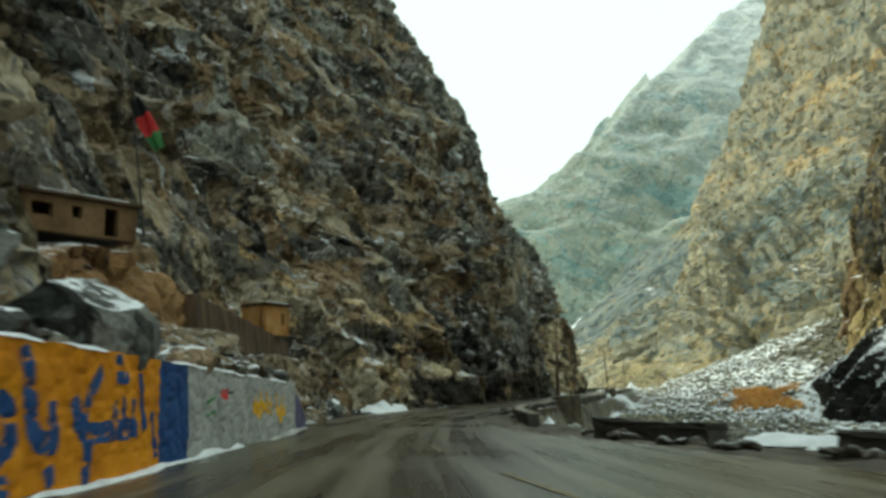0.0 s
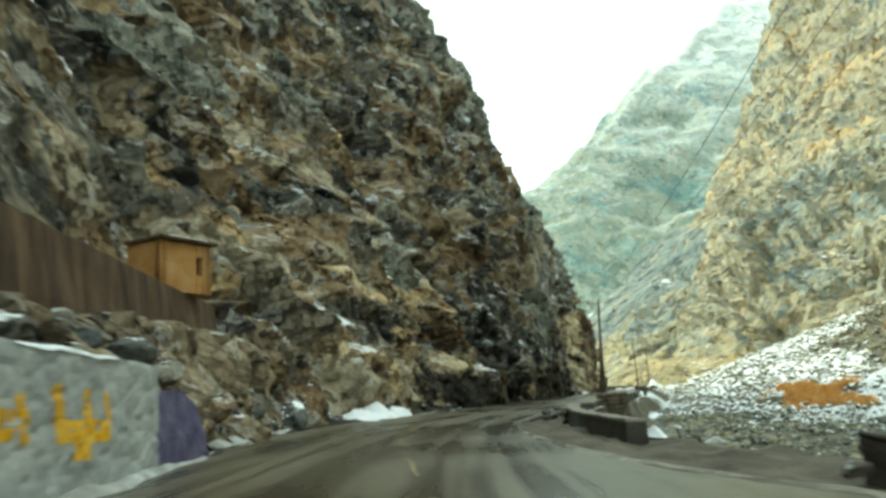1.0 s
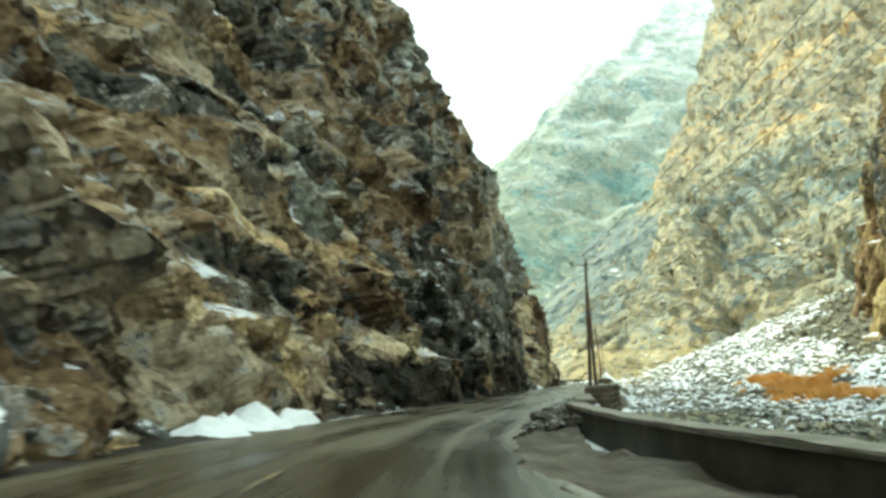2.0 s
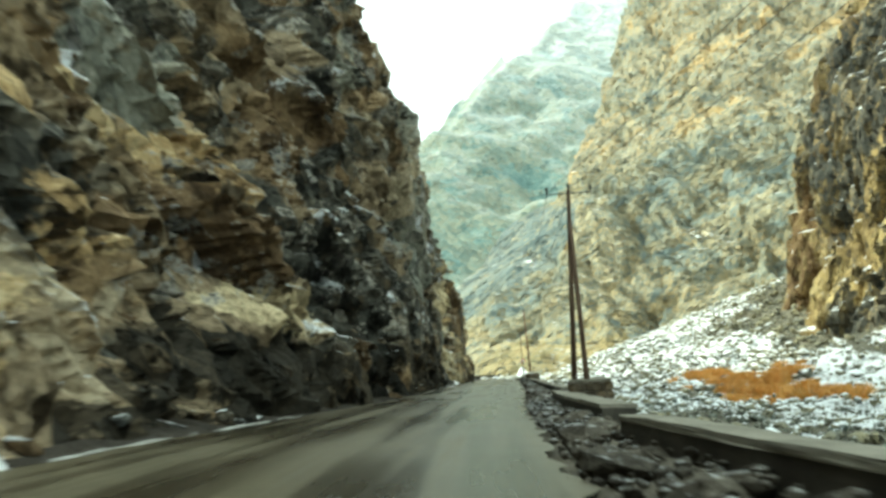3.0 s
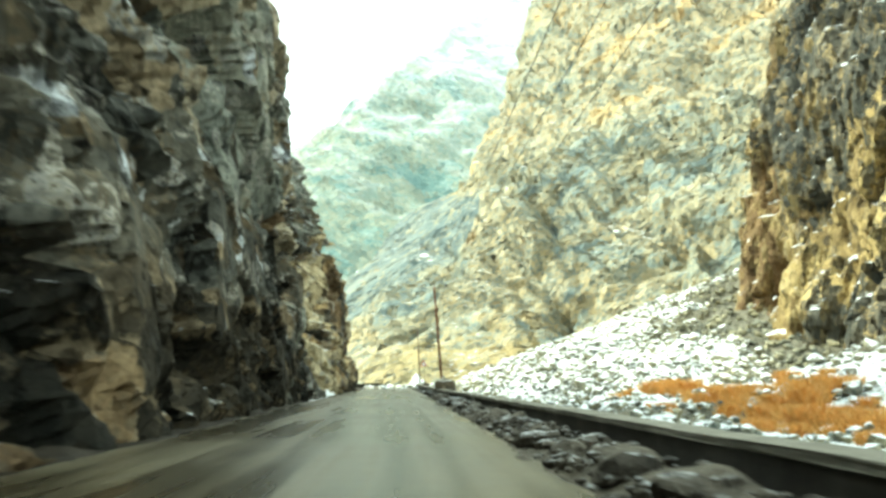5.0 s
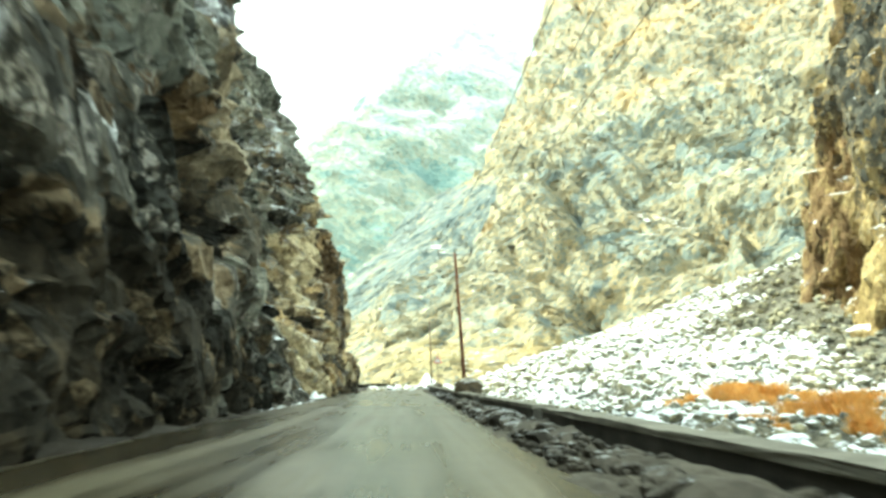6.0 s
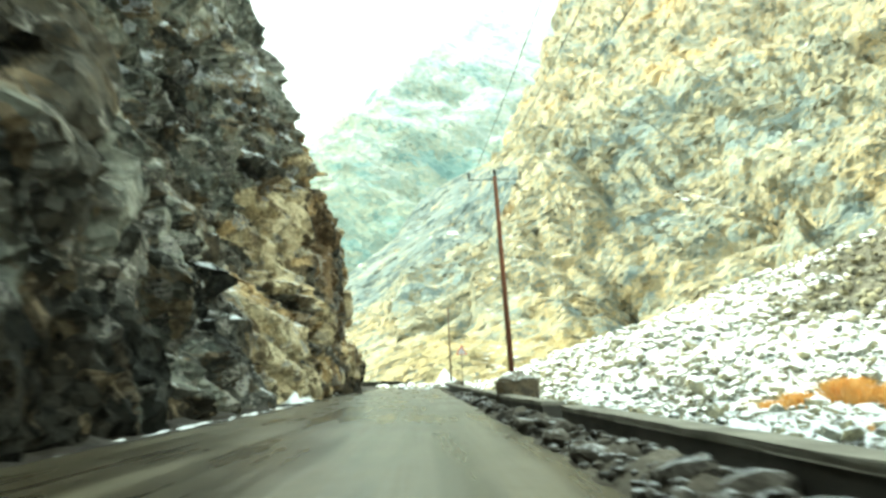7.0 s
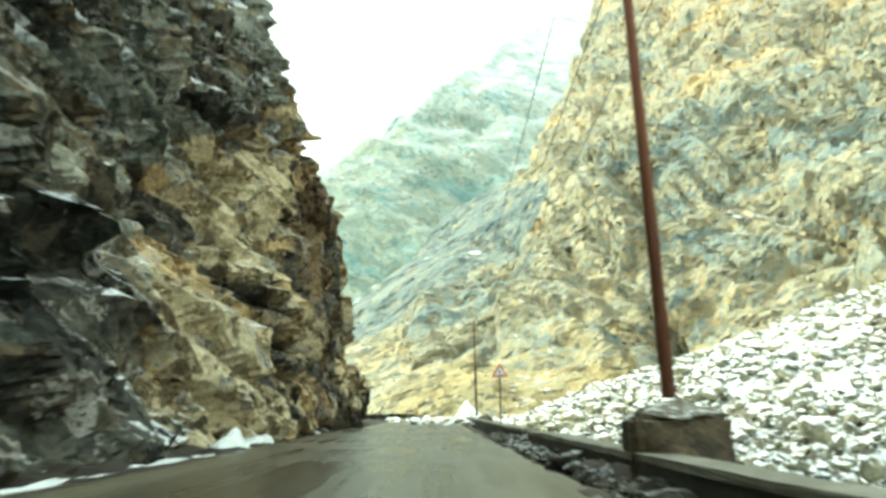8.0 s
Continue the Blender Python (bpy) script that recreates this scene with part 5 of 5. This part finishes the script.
def mud_wall(a, b, z0, z1, thick, seed, label, material=None):
    a, b = Vector(a), Vector(b)
    d = (b - a).normalized()
    nrm = Vector((d.y, -d.x, 0))
    bm = bmesh.new()
    nu, nz = max(4, int((b - a).length / 0.5)), 8
    rows = []
    for i in range(nu + 1):
        f = i / nu
        p = a.lerp(b, f)
        lo, hi = z0[0] + (z0[1] - z0[0]) * f, z1[0] + (z1[1] - z1[0]) * f + 0.10 * noise.noise(Vector((i * 0.35, seed, 0)))
        col = []
        for k in range(nz + 1):
            z = lo + (hi - lo) * k / nz
            col.append(bm.verts.new((p + nrm * (0.08 * noise.noise(Vector((i * 0.4, z * 0.9, seed))) - 0.04 * k)).to_2d().to_3d() + Vector((0, 0, z))))
        col.append(bm.verts.new((p - nrm * thick).to_2d().to_3d() + Vector((0, 0, hi))))
        col.append(bm.verts.new((p - nrm * thick).to_2d().to_3d() + Vector((0, 0, lo))))
        rows.append(col)
    for p, q in zip(rows, rows[1:]):
        for k in range(len(p) - 1):
            bm.faces.new((p[k], q[k], q[k + 1], p[k + 1]))
    bm.faces.new(rows[0])
    bm.faces.new(rows[-1][::-1])
    bmesh.ops.recalc_face_normals(bm, faces=bm.faces)
    return tagged(part("retaining_wall", bm, material or M_MUD), label, "retaining wall")


mud_wall((-9.75, 32.5, 0), (-9.9, 52.2, 0), (2.9, 2.9), (5.85, 5.25), 2.6, 1, "long brown mud-brick retaining wall below the hut")


def clay_bank():
    """A crumbling bank that carries the hut."""
    y, f = np.meshgrid(np.arange(22.0, 36.0, 0.2), np.linspace(0, 1, 40), indexing="ij")
    top = np.interp(y, [22, 25, 28, 32, 36], [5.6, 6.6, 6.75, 6.6, 5.4])
    z = 1.6 + (top - 1.6) * np.minimum(f / 0.75, 1) + 0.12 * fbm(y, f * 5, 431, 3)
    x = -9.7 - 1.6 * np.minimum(f / 0.75, 1) - 2.8 * np.maximum(f - 0.75, 0) / 0.25 + 0.55 * lumps(y / 1.7, f * 4.0, 432) + 0.25 * lumps(y / 0.7, f * 9.0, 433)
    ob = sheet("clay_bank", np.stack([x, y, z], -1), M_BANK, flip=True)
    tagged(ob, "crumbling brown clay bank under the hut", "bank", kind="structure")


clay_bank()


def scree_slope():
    """The stony bank between the painted wall and the cliff."""
    u, f = np.meshgrid(np.arange(-20, 58, 0.22), np.linspace(0, 1, 44), indexing="ij")
    base = np.array(WALL_A) + (u - 12)[..., None] * np.array(WALL_D) - np.array(WALL_N) * (0.45 + 7.5 * f)[..., None]
    hill = smooth(18, 26, u) * (1 - smooth(31, 35, u))
    z = 1.25 + (2.6 + 2.8 * hill) * f ** (1.3 - 0.5 * hill) + (0.7 * lumps(u / 1.8, f * 4.2, 411) + 0.3 * lumps(u / 0.8, f * 9, 412)) * (1 - 0.9 * smooth(26, 34, u))
    reach = np.interp(u, [33, 52], [0.36, 0.34])
    z = z + smooth(29, 35, u) * (1.5 * smooth(0.05, 1, f / reach) - 1.0 * smooth(0.3, 0.6, f)) - 1.35 * smooth(39, 44, u) * (1 - smooth(0.0, 1, f / reach)) + 0.7 * smooth(36, 44, u) * smooth(0.5, 1, f / reach) - 1.2 * smooth(53, 58, u)
    base[..., 2] = z
    out = smooth(24, 32, u) * smooth(0.02, 0.1, f) * (0.55 * lumps(u / 1.5, z / 1.1, 413, 1.4) + 0.3 * lumps(u / 0.7, z / 0.55, 414, 1.4) + 0.1)
    base += np.array(WALL_N) * out[..., None]
    ob = sheet("scree_slope", base, M_CLIFF)
    tagged(ob, "brown stony bank above the painted wall", "slope", kind="structure")


scree_slope()


def boulder(x, y, z, size, seed, material, turn=(0, 0, 0), label="large angular grey boulder on the slope"):
    bm = stone_bm(seed, 4)
    for v in bm.verts:
        v.co += 0.025 * noise.noise_vector(v.co * 9) + 0.012 * noise.noise_vector(v.co * 24)
    ob = part("boulder", bm, material)
    ob.matrix_world = pose(x, y, z, *turn) @ Matrix.Diagonal((*size, 1))
    return tagged(ob, label, "boulder", "boulders on the slope")


M_BOULDER = rock("grey_boulder", [(0.035, 0.038, 0.038), (0.07, 0.074, 0.070), (0.115, 0.118, 0.11), (0.20, 0.20, 0.18)], 0.9, 0.95, 0.82, relief=0.5)
M_BOULDER_PALE = rock("pale_boulder", [(0.09, 0.082, 0.065), (0.15, 0.135, 0.108), (0.22, 0.20, 0.158), (0.29, 0.27, 0.22)], 0.8, 0.9, 0.80, relief=0.8, facet=0.7, chips=True)
M_BOULDER_TAN = rock("tan_boulder", [(0.10, 0.07, 0.042), (0.19, 0.135, 0.08), (0.29, 0.21, 0.13), (0.35, 0.29, 0.21)], 0.8, 0.9, 0.84, relief=0.8, facet=0.7, chips=True)
# boulders heaped behind the painted wall and along the cliff's foot
boulder(-8.3, 18.2, 3.3, (3.0, 4.2, 3.2), 11, M_BOULDER, (25, 20, 35), "big dark grey tilted boulder behind the painted wall")
boulder(-8.3, 13.8, 2.9, (2.4, 3.0, 2.2), 12, M_BOULDER, (0, 10, 80))
boulder(-10.2, 15.6, 4.3, (3.2, 3.6, 2.2), 13, M_BOULDER, (0, -15, 10), "dark grey boulder on the slope above the wall")
spread = random.Random(5)
for k in range(26):
    u = 20 + 20 * k / 25 + spread.uniform(-0.6, 0.6)
    back = spread.uniform(1.1, 2.3)
    p = on_wall(u, 0, -back)
    big = spread.uniform(1.2, 2.0)
    boulder(p.x, p.y, 2.45 + 0.32 * (back - 0.9) - (0.5 if u > 39 else 0), (big, big * spread.uniform(0.9, 1.3), big * spread.uniform(0.65, 0.9)), 20 + (5 * k) % 9,
            spread.choice((M_BOULDER, M_BOULDER, M_BOULDER_PALE, M_BOULDER_TAN)), (spread.uniform(-25, 25), spread.uniform(-25, 25), spread.uniform(0, 360)), "snow-capped boulder heaped between the painted and retaining walls")
for k in range(46):
    u = spread.uniform(9, 42)
    back = spread.uniform(0.9, 3.6)
    p = on_wall(u, 0, -back)
    big = spread.uniform(0.7, 1.9) * (0.8 if u > 30 else 1)
    z = 2.45 + 0.5 * (back - 0.9) + (0.0 if u < 36 else -1.2)
    boulder(p.x, p.y, z, (big * spread.uniform(0.8, 1.3), big * spread.uniform(0.9, 1.5), big * spread.uniform(0.7, 1.0)), 20 + k % 9,
            spread.choice((M_BOULDER, M_BOULDER_PALE, M_BOULDER_TAN, M_BOULDER_PALE)), (spread.uniform(-25, 25), spread.uniform(-25, 25), spread.uniform(0, 360)), "snow-dusted boulder heaped behind the painted wall")
for k in range(58):
    s = spread.choice((spread.uniform(42, 58), spread.uniform(42, 92), spread.uniform(120, 235)))
    near = 0.6 if s > 60 else 0.4
    big = spread.uniform(0.35, 1.0) * (1.7 if 42 < s < 58 else 1)
    p = on_road(s, float(left_edge(s)) - near - spread.uniform(0.2, 2.2), 0.1 + 0.25 * big)
    boulder(*[float(c) for c in p], (big * spread.uniform(0.8, 1.4), big * spread.uniform(0.8, 1.4), big * spread.uniform(0.7, 1.1)), 20 + k % 9,
            spread.choice((M_BOULDER, M_BOULDER_PALE, M_BOULDER_TAN)), (spread.uniform(-25, 25), spread.uniform(-25, 25), spread.uniform(0, 360)), "fallen angular boulder at the foot of the cliff")


for k in range(16):
    s = 42 + 16 * k / 15 + spread.uniform(-0.6, 0.6)
    back = spread.uniform(0.8, 3.2)
    big = spread.uniform(0.9, 1.8)
    p = on_road(s, float(left_edge(s)) - back, 0.15 + 0.3 * big + 0.35 * back)
    boulder(*[float(q) for q in p], (big, big * spread.uniform(0.8, 1.2), big * spread.uniform(0.7, 0.95)), 20 + (3 * k) % 9,
            spread.choice((M_BOULDER_PALE, M_BOULDER, M_BOULDER_TAN)), (spread.uniform(-30, 30), spread.uniform(-30, 30), spread.uniform(0, 360)), "large brown-grey boulder fallen at the foot of the cliff")


def flag(x, y, z):
    thing = new("flag")
    thing.location = (x, y, z)
    bm = bmesh.new()
    rod(bm, (0, 0, 0), (-0.5, -0.2, 5.6), 0.05, 0.03, 8)
    part("flagpole", bm, M_IRON, thing)
    # limp cloth in three bands, hanging aslant from the pole's top
    for name, f0, f1, material, label in (("black_band", 0.0, 0.33, M_BLACK, "black cloth band"), ("red_band", 0.33, 0.70, M_RED, "red cloth band"), ("green_band", 0.70, 1.0, M_GREEN, "green cloth band")):
        bm = bmesh.new()
        last = None
        for i in range(9):
            f = f0 + (f1 - f0) * i / 8
            c = Vector((-0.45 + 1.0 * f, -0.2 + 0.25 * f, 5.5 - 2.0 * f))
            wide = 0.32 + 0.16 * math.sin(3.14 * f)
            row = []
            for k in range(7):
                g = k / 6 - 0.5
                row.append(bm.verts.new(c + Vector((wide * g * 1.1, 0.10 * math.sin(9 * g + 5 * f), wide * g * 1.3 * 0.6))))
            if last:
                for k in range(6):
                    bm.faces.new((last[k], last[k + 1], row[k + 1], row[k]))
            last = row
        bmesh.ops.solidify(bm, geom=bm.faces[:], thickness=0.012)
        part(name, bm, material, thing, label, flat=False)
    return tagged(thing, "limp black, red and green flag on a thin pole", "flag")


flag(-11.6, 31.0, 8.0)


# ---- dry orange shrubs by the river ----
def shrub(seed, size):
    """Many thin upright twigs from one root, with side twigs; in two part meshes."""
    r = random.Random(seed)
    thing = new("shrub")
    for name, count, material, spread_out, thin, label in (("twig_clump", 90, M_BUSH, 0.55, 0.030, ""), ("twig_crown", 170, M_BUSH_PALE, 0.75, 0.020, "paler dry tips")):
        verts, faces = [], []
        for _ in range(count):
            a = r.uniform(0, 6.283)
            root = Vector((math.cos(a), math.sin(a), 0)) * r.uniform(0, 0.45)
            lean = Vector((math.cos(a + r.uniform(-0.8, 0.8)), math.sin(a + r.uniform(-0.8, 0.8)), 0)) * r.uniform(0, spread_out)
            base = root + (lean * 0.5 + Vector((0, 0, 0.4))) * (r.uniform(0, 1) if name == "twig_crown" else 0)
            tip = root + lean + Vector((0, 0, r.uniform(0.55, 1.0)))
            mid = base.lerp(tip, 0.55) + Vector((r.uniform(-1, 1), r.uniform(-1, 1), 0)) * 0.06
            k = len(verts)
            side = Vector((math.cos(a + 1.57), math.sin(a + 1.57), 0)) * thin
            fwd = Vector((math.cos(a), math.sin(a), 0)) * thin
            for q, f in ((base, 1.0), (mid, 0.8)):
                verts += [q + side * f, q - side * f * 0.5 + fwd * f, q - side * f * 0.5 - fwd * f]
            verts.append(tip)
            for i in range(3):
                j = (i + 1) % 3
                faces += [(k + i, k + j, k + 3 + j, k + 3 + i), (k + 3 + i, k + 3 + j, k + 6)]
        mesh_object(name, verts, faces, material, thing, label)
    thing.scale = (size, size, size)
    return thing


M_BUSH_PALE = plain("pale_dry_twigs", [(0.58, 0.30, 0.08), (0.74, 0.44, 0.15), (0.70, 0.50, 0.26)], 0.9, 0.9, 0.3, 0.02)
shrubs = [shrub(400 + k, 1.0) for k in range(4)]
rs = random.Random(8)


def place_shrub(ob, x, y, size, fresh):
    z = float(ground_z(np.array([x]), np.array([y]))[0]) - 0.15
    m = pose(x, y, z, 0, 0, rs.uniform(0, 360))
    if fresh:
        ob.matrix_basis = m @ Matrix.Diagonal((size, size, size * 0.9, 1))
        return ob
    made = copy_thing(ob, m)
    made.scale = (size, size, size * rs.uniform(0.75, 1.0))
    return made


spots = []
while len(spots) < 170:
    f, side = rs.uniform(-0.05, 1.05), rs.gauss(0, 0.5)
    if soft_noise(np.array([f * 7.0]), np.array([side * 1.5]), 77)[0] < -0.25:
        continue
    edge = max(0.3, 1 - abs(side) * 0.45 - 0.5 * max(0, f - 0.8) * 2)
    spots.append((54.5 + 17 * f + 6.5 * side, 138 + 59 * f - 4 * side, rs.uniform(1.0, 2.9) * edge))
for k, (x, y, size) in enumerate(spots):
    ob = place_shrub(shrubs[k % 4], x, y, size, k < 4)
    tagged(ob, "dry orange-brown twiggy shrub on the river bank", "shrub", "dry shrubs by the river")


# ---- loose stones ----
STONES = []
for k in range(8):
    bm = stone_bm(60 + k, 2)
    me = bpy.data.meshes.new("rubble_stone")
    bm.to_mesh(me)
    bm.free()
    me.materials.append(M_STONE)
    STONES.append(me)
rr = random.Random(12)
for k in range(298):
    s = 68 + 130 * (k + rr.uniform(0, 1)) / 298
    lo, hi = float(right_edge(s)) + 0.25, 3.45 + 0.006 * (s - 70)
    big = rr.choice((rr.uniform(0.25, 0.5), rr.uniform(0.4, 0.95))) * (0.62 if 78 < s < 101 else 1.0)
    p = on_road(s, rr.uniform(lo + 0.1, max(lo + 0.3, hi)), -0.04 + 0.2 * big)
    ob = new("rubble_stone", STONES[k % 8])
    ob.matrix_world = pose(float(p[0]), float(p[1]), float(p[2]), rr.uniform(-20, 20), rr.uniform(-20, 20), rr.uniform(0, 360)) @ Matrix.Diagonal((big * 1.1, big * 1.3, big * 0.95, 1))
    tagged(ob, "dark muddy rubble stone between the asphalt and the parapet", "stone", "rubble along the parapet")


for k in range(34):
    s, lat = rr.choice(((rr.uniform(24, 36), 0), (rr.uniform(12, 23), 1)))
    line = 9.6 - (s - 27.2) * 0.3 if not lat else 14.4 - (s - 8) * 0.167
    big = rr.uniform(0.25, 0.7)
    p = on_road(s, line - rr.uniform(0.15, 0.9), -0.05 + 0.2 * big)
    ob = new("rubble_stone", STONES[k % 8])
    ob.matrix_world = pose(float(p[0]), float(p[1]), float(p[2]), rr.uniform(-20, 20), rr.uniform(-20, 20), rr.uniform(0, 360)) @ Matrix.Diagonal((big * 1.1, big * 1.3, big * 0.9, 1))
    tagged(ob, "dark muddy rubble stone in front of the lay-by parapet", "stone", "rubble by the lay-by")


def scatter(name, count, spot, sizes, material, label, seed):
    """Many stones in one mesh, set on the ground."""
    r = np.random.RandomState(seed)
    shapes = []
    for k in range(6):
        bm = stone_bm(80 + seed + k, 1)
        shapes.append((np.array([v.co[:] for v in bm.verts]), np.array([[v.index for v in f.verts] for f in bm.faces])))
        bm.free()
    x, y = spot(r, count)
    z = ground_z(x, y)
    size = sizes[0] + (sizes[1] - sizes[0]) * r.rand(count) ** 3
    turn, tip = r.rand(count) * 6.283, (r.rand(count) - 0.5) * 0.9
    verts, faces, off = [], [], 0
    for k in range(count):
        v, f = shapes[k % 6]
        c, s, ct, st = math.cos(turn[k]), math.sin(turn[k]), math.cos(tip[k]), math.sin(tip[k])
        m = np.array([[c, -s, 0], [s, c, 0], [0, 0, 1]]) @ np.array([[ct, 0, st], [0, 1, 0], [-st, 0, ct]])
        verts.append(v * size[k] @ m.T + (x[k], y[k], z[k] + 0.22 * size[k]))
        faces.append(f + off)
        off += len(v)
    ob = mesh_object(name, np.concatenate(verts).tolist(), np.concatenate(faces).tolist(), material)
    bare = np.repeat(thaw_at(x, y), [len(shapes[k % 6][0]) for k in range(count)])
    ob.data.attributes.new("thaw", "FLOAT", "POINT").data.foreach_set("value", bare.astype(np.float32))
    return tagged(ob, label, "stones", kind="stuff")


def talus_spot(r, n):
    a, d = r.rand(n) * 6.283, 90 * np.sqrt(r.rand(n))
    x, y = 135 + d * np.cos(a), 246 + d * np.sin(a)
    x, y = np.where(x > 138, 276 - x, x), np.where(y > 296, 592 - y, y)
    return x, y


def bank_spot(r, n):
    s = 70 + 200 * r.rand(n)
    lat = 9 + 45 * r.rand(n) ** 1.3
    p = on_road(s, lat)
    return p[:, 0], p[:, 1]


def near_spot(r, n):
    s = 46 + 110 * r.rand(n)
    p = on_road(s, 7.5 + 24 * r.rand(n) ** 1.4)
    return p[:, 0], p[:, 1]


scatter("talus_stones", 15000, talus_spot, (0.3, 1.9), M_TALUS, "snow-covered talus stones below the mountain", 1)
scatter("river_stones", 6500, bank_spot, (0.3, 1.4), M_TALUS, "snow-dusted stones on the river bank", 2)
scatter("bank_stones", 3500, near_spot, (0.25, 0.9), M_RIVER, "grey-green stones of the river bed below the parapet", 3)


def talus_boulders():
    """The larger snow-capped blocks that stand out of the talus, one by one."""
    r = random.Random(31)
    shapes = []
    for k in range(6):
        bm = stone_bm(170 + k, 2)
        me = bpy.data.meshes.new("talus_boulder")
        bm.to_mesh(me)
        bm.free()
        me.materials.append(M_TALUS)
        shapes.append(me)
    for k in range(260):
        s, lat = 150 + 105 * r.random(), 14 + 42 * r.random()
        p = on_road(s, lat)
        x, y = float(p[0]), float(p[1])
        z = float(ground_z(np.array([x]), np.array([y]))[0])
        big = 0.8 + 2.0 * r.random() ** 2.5
        ob = new("talus_boulder", shapes[k % 6])
        ob.matrix_world = pose(x, y, z + 0.16 * big, r.uniform(-25, 25), r.uniform(-25, 25), r.uniform(0, 360)) @ Matrix.Diagonal((big * r.uniform(0.9, 1.4), big, big * r.uniform(0.7, 1.0), 1))
        tagged(ob, "grey-green block capped with snow on the talus slope", "boulder", "snow-capped talus blocks")


talus_boulders()


def heap_stones():
    """Small broken pieces among the rubble, in one mesh."""
    r = np.random.RandomState(9)
    bm = stone_bm(140, 1)
    v0, f0 = np.array([v.co[:] for v in bm.verts]), np.array([[v.index for v in f.verts] for f in bm.faces])
    bm.free()
    verts, faces = [], []
    for k in range(2600):
        s, f = 66 + 140 * r.rand(), r.rand()
        lo = float(right_edge(s)) + 0.1
        big = 0.10 + 0.28 * r.rand() ** 2
        p = on_road(s, lo + (3.6 - lo) * f, -0.06 + 0.3 * f + 0.15 * big)
        a = r.rand() * 6.283
        m = np.array([[math.cos(a), -math.sin(a), 0], [math.sin(a), math.cos(a), 0], [0, 0, 1]])
        verts.append(v0 * big @ m.T + p)
        faces.append(f0 + k * len(v0))
    ob = mesh_object("rubble_bits", np.concatenate(verts).tolist(), np.concatenate(faces).tolist(), M_STONE)
    tagged(ob, "small dark broken stones heaped against the parapet", "stones", kind="stuff")


heap_stones()


# ---- worn centre line ----
def centre_line():
    marks = np.array([(6, 3.0), (12, 2.2), (22.2, 0.8), (28.2, 0.3), (32.6, -0.3), (37.8, -0.85), (45.6, -1.75), (52, -2.3), (60, -2.6), (66, -2.6)])
    for a, b in ((10.5, 15.5), (21.0, 25.5), (27.0, 31.5), (34.5, 38.5), (43.5, 47.0), (52.0, 55.0)):
        s = np.linspace(a, b, 26)[:, None]
        k = np.linspace(-0.07, 0.07, 4)[None, :]
        lat = np.interp(s, marks[:, 0], marks[:, 1]) + k * (0.7 + 0.6 * soft_noise(s * 2.1, k * 9 + 4, 601))
        ob = sheet("lane_mark", on_road(s, lat, 0.022), M_LINE, flip=True)
        tagged(ob, "worn yellowish painted lane dash on wet asphalt", "lane mark", "worn centre line")


centre_line()
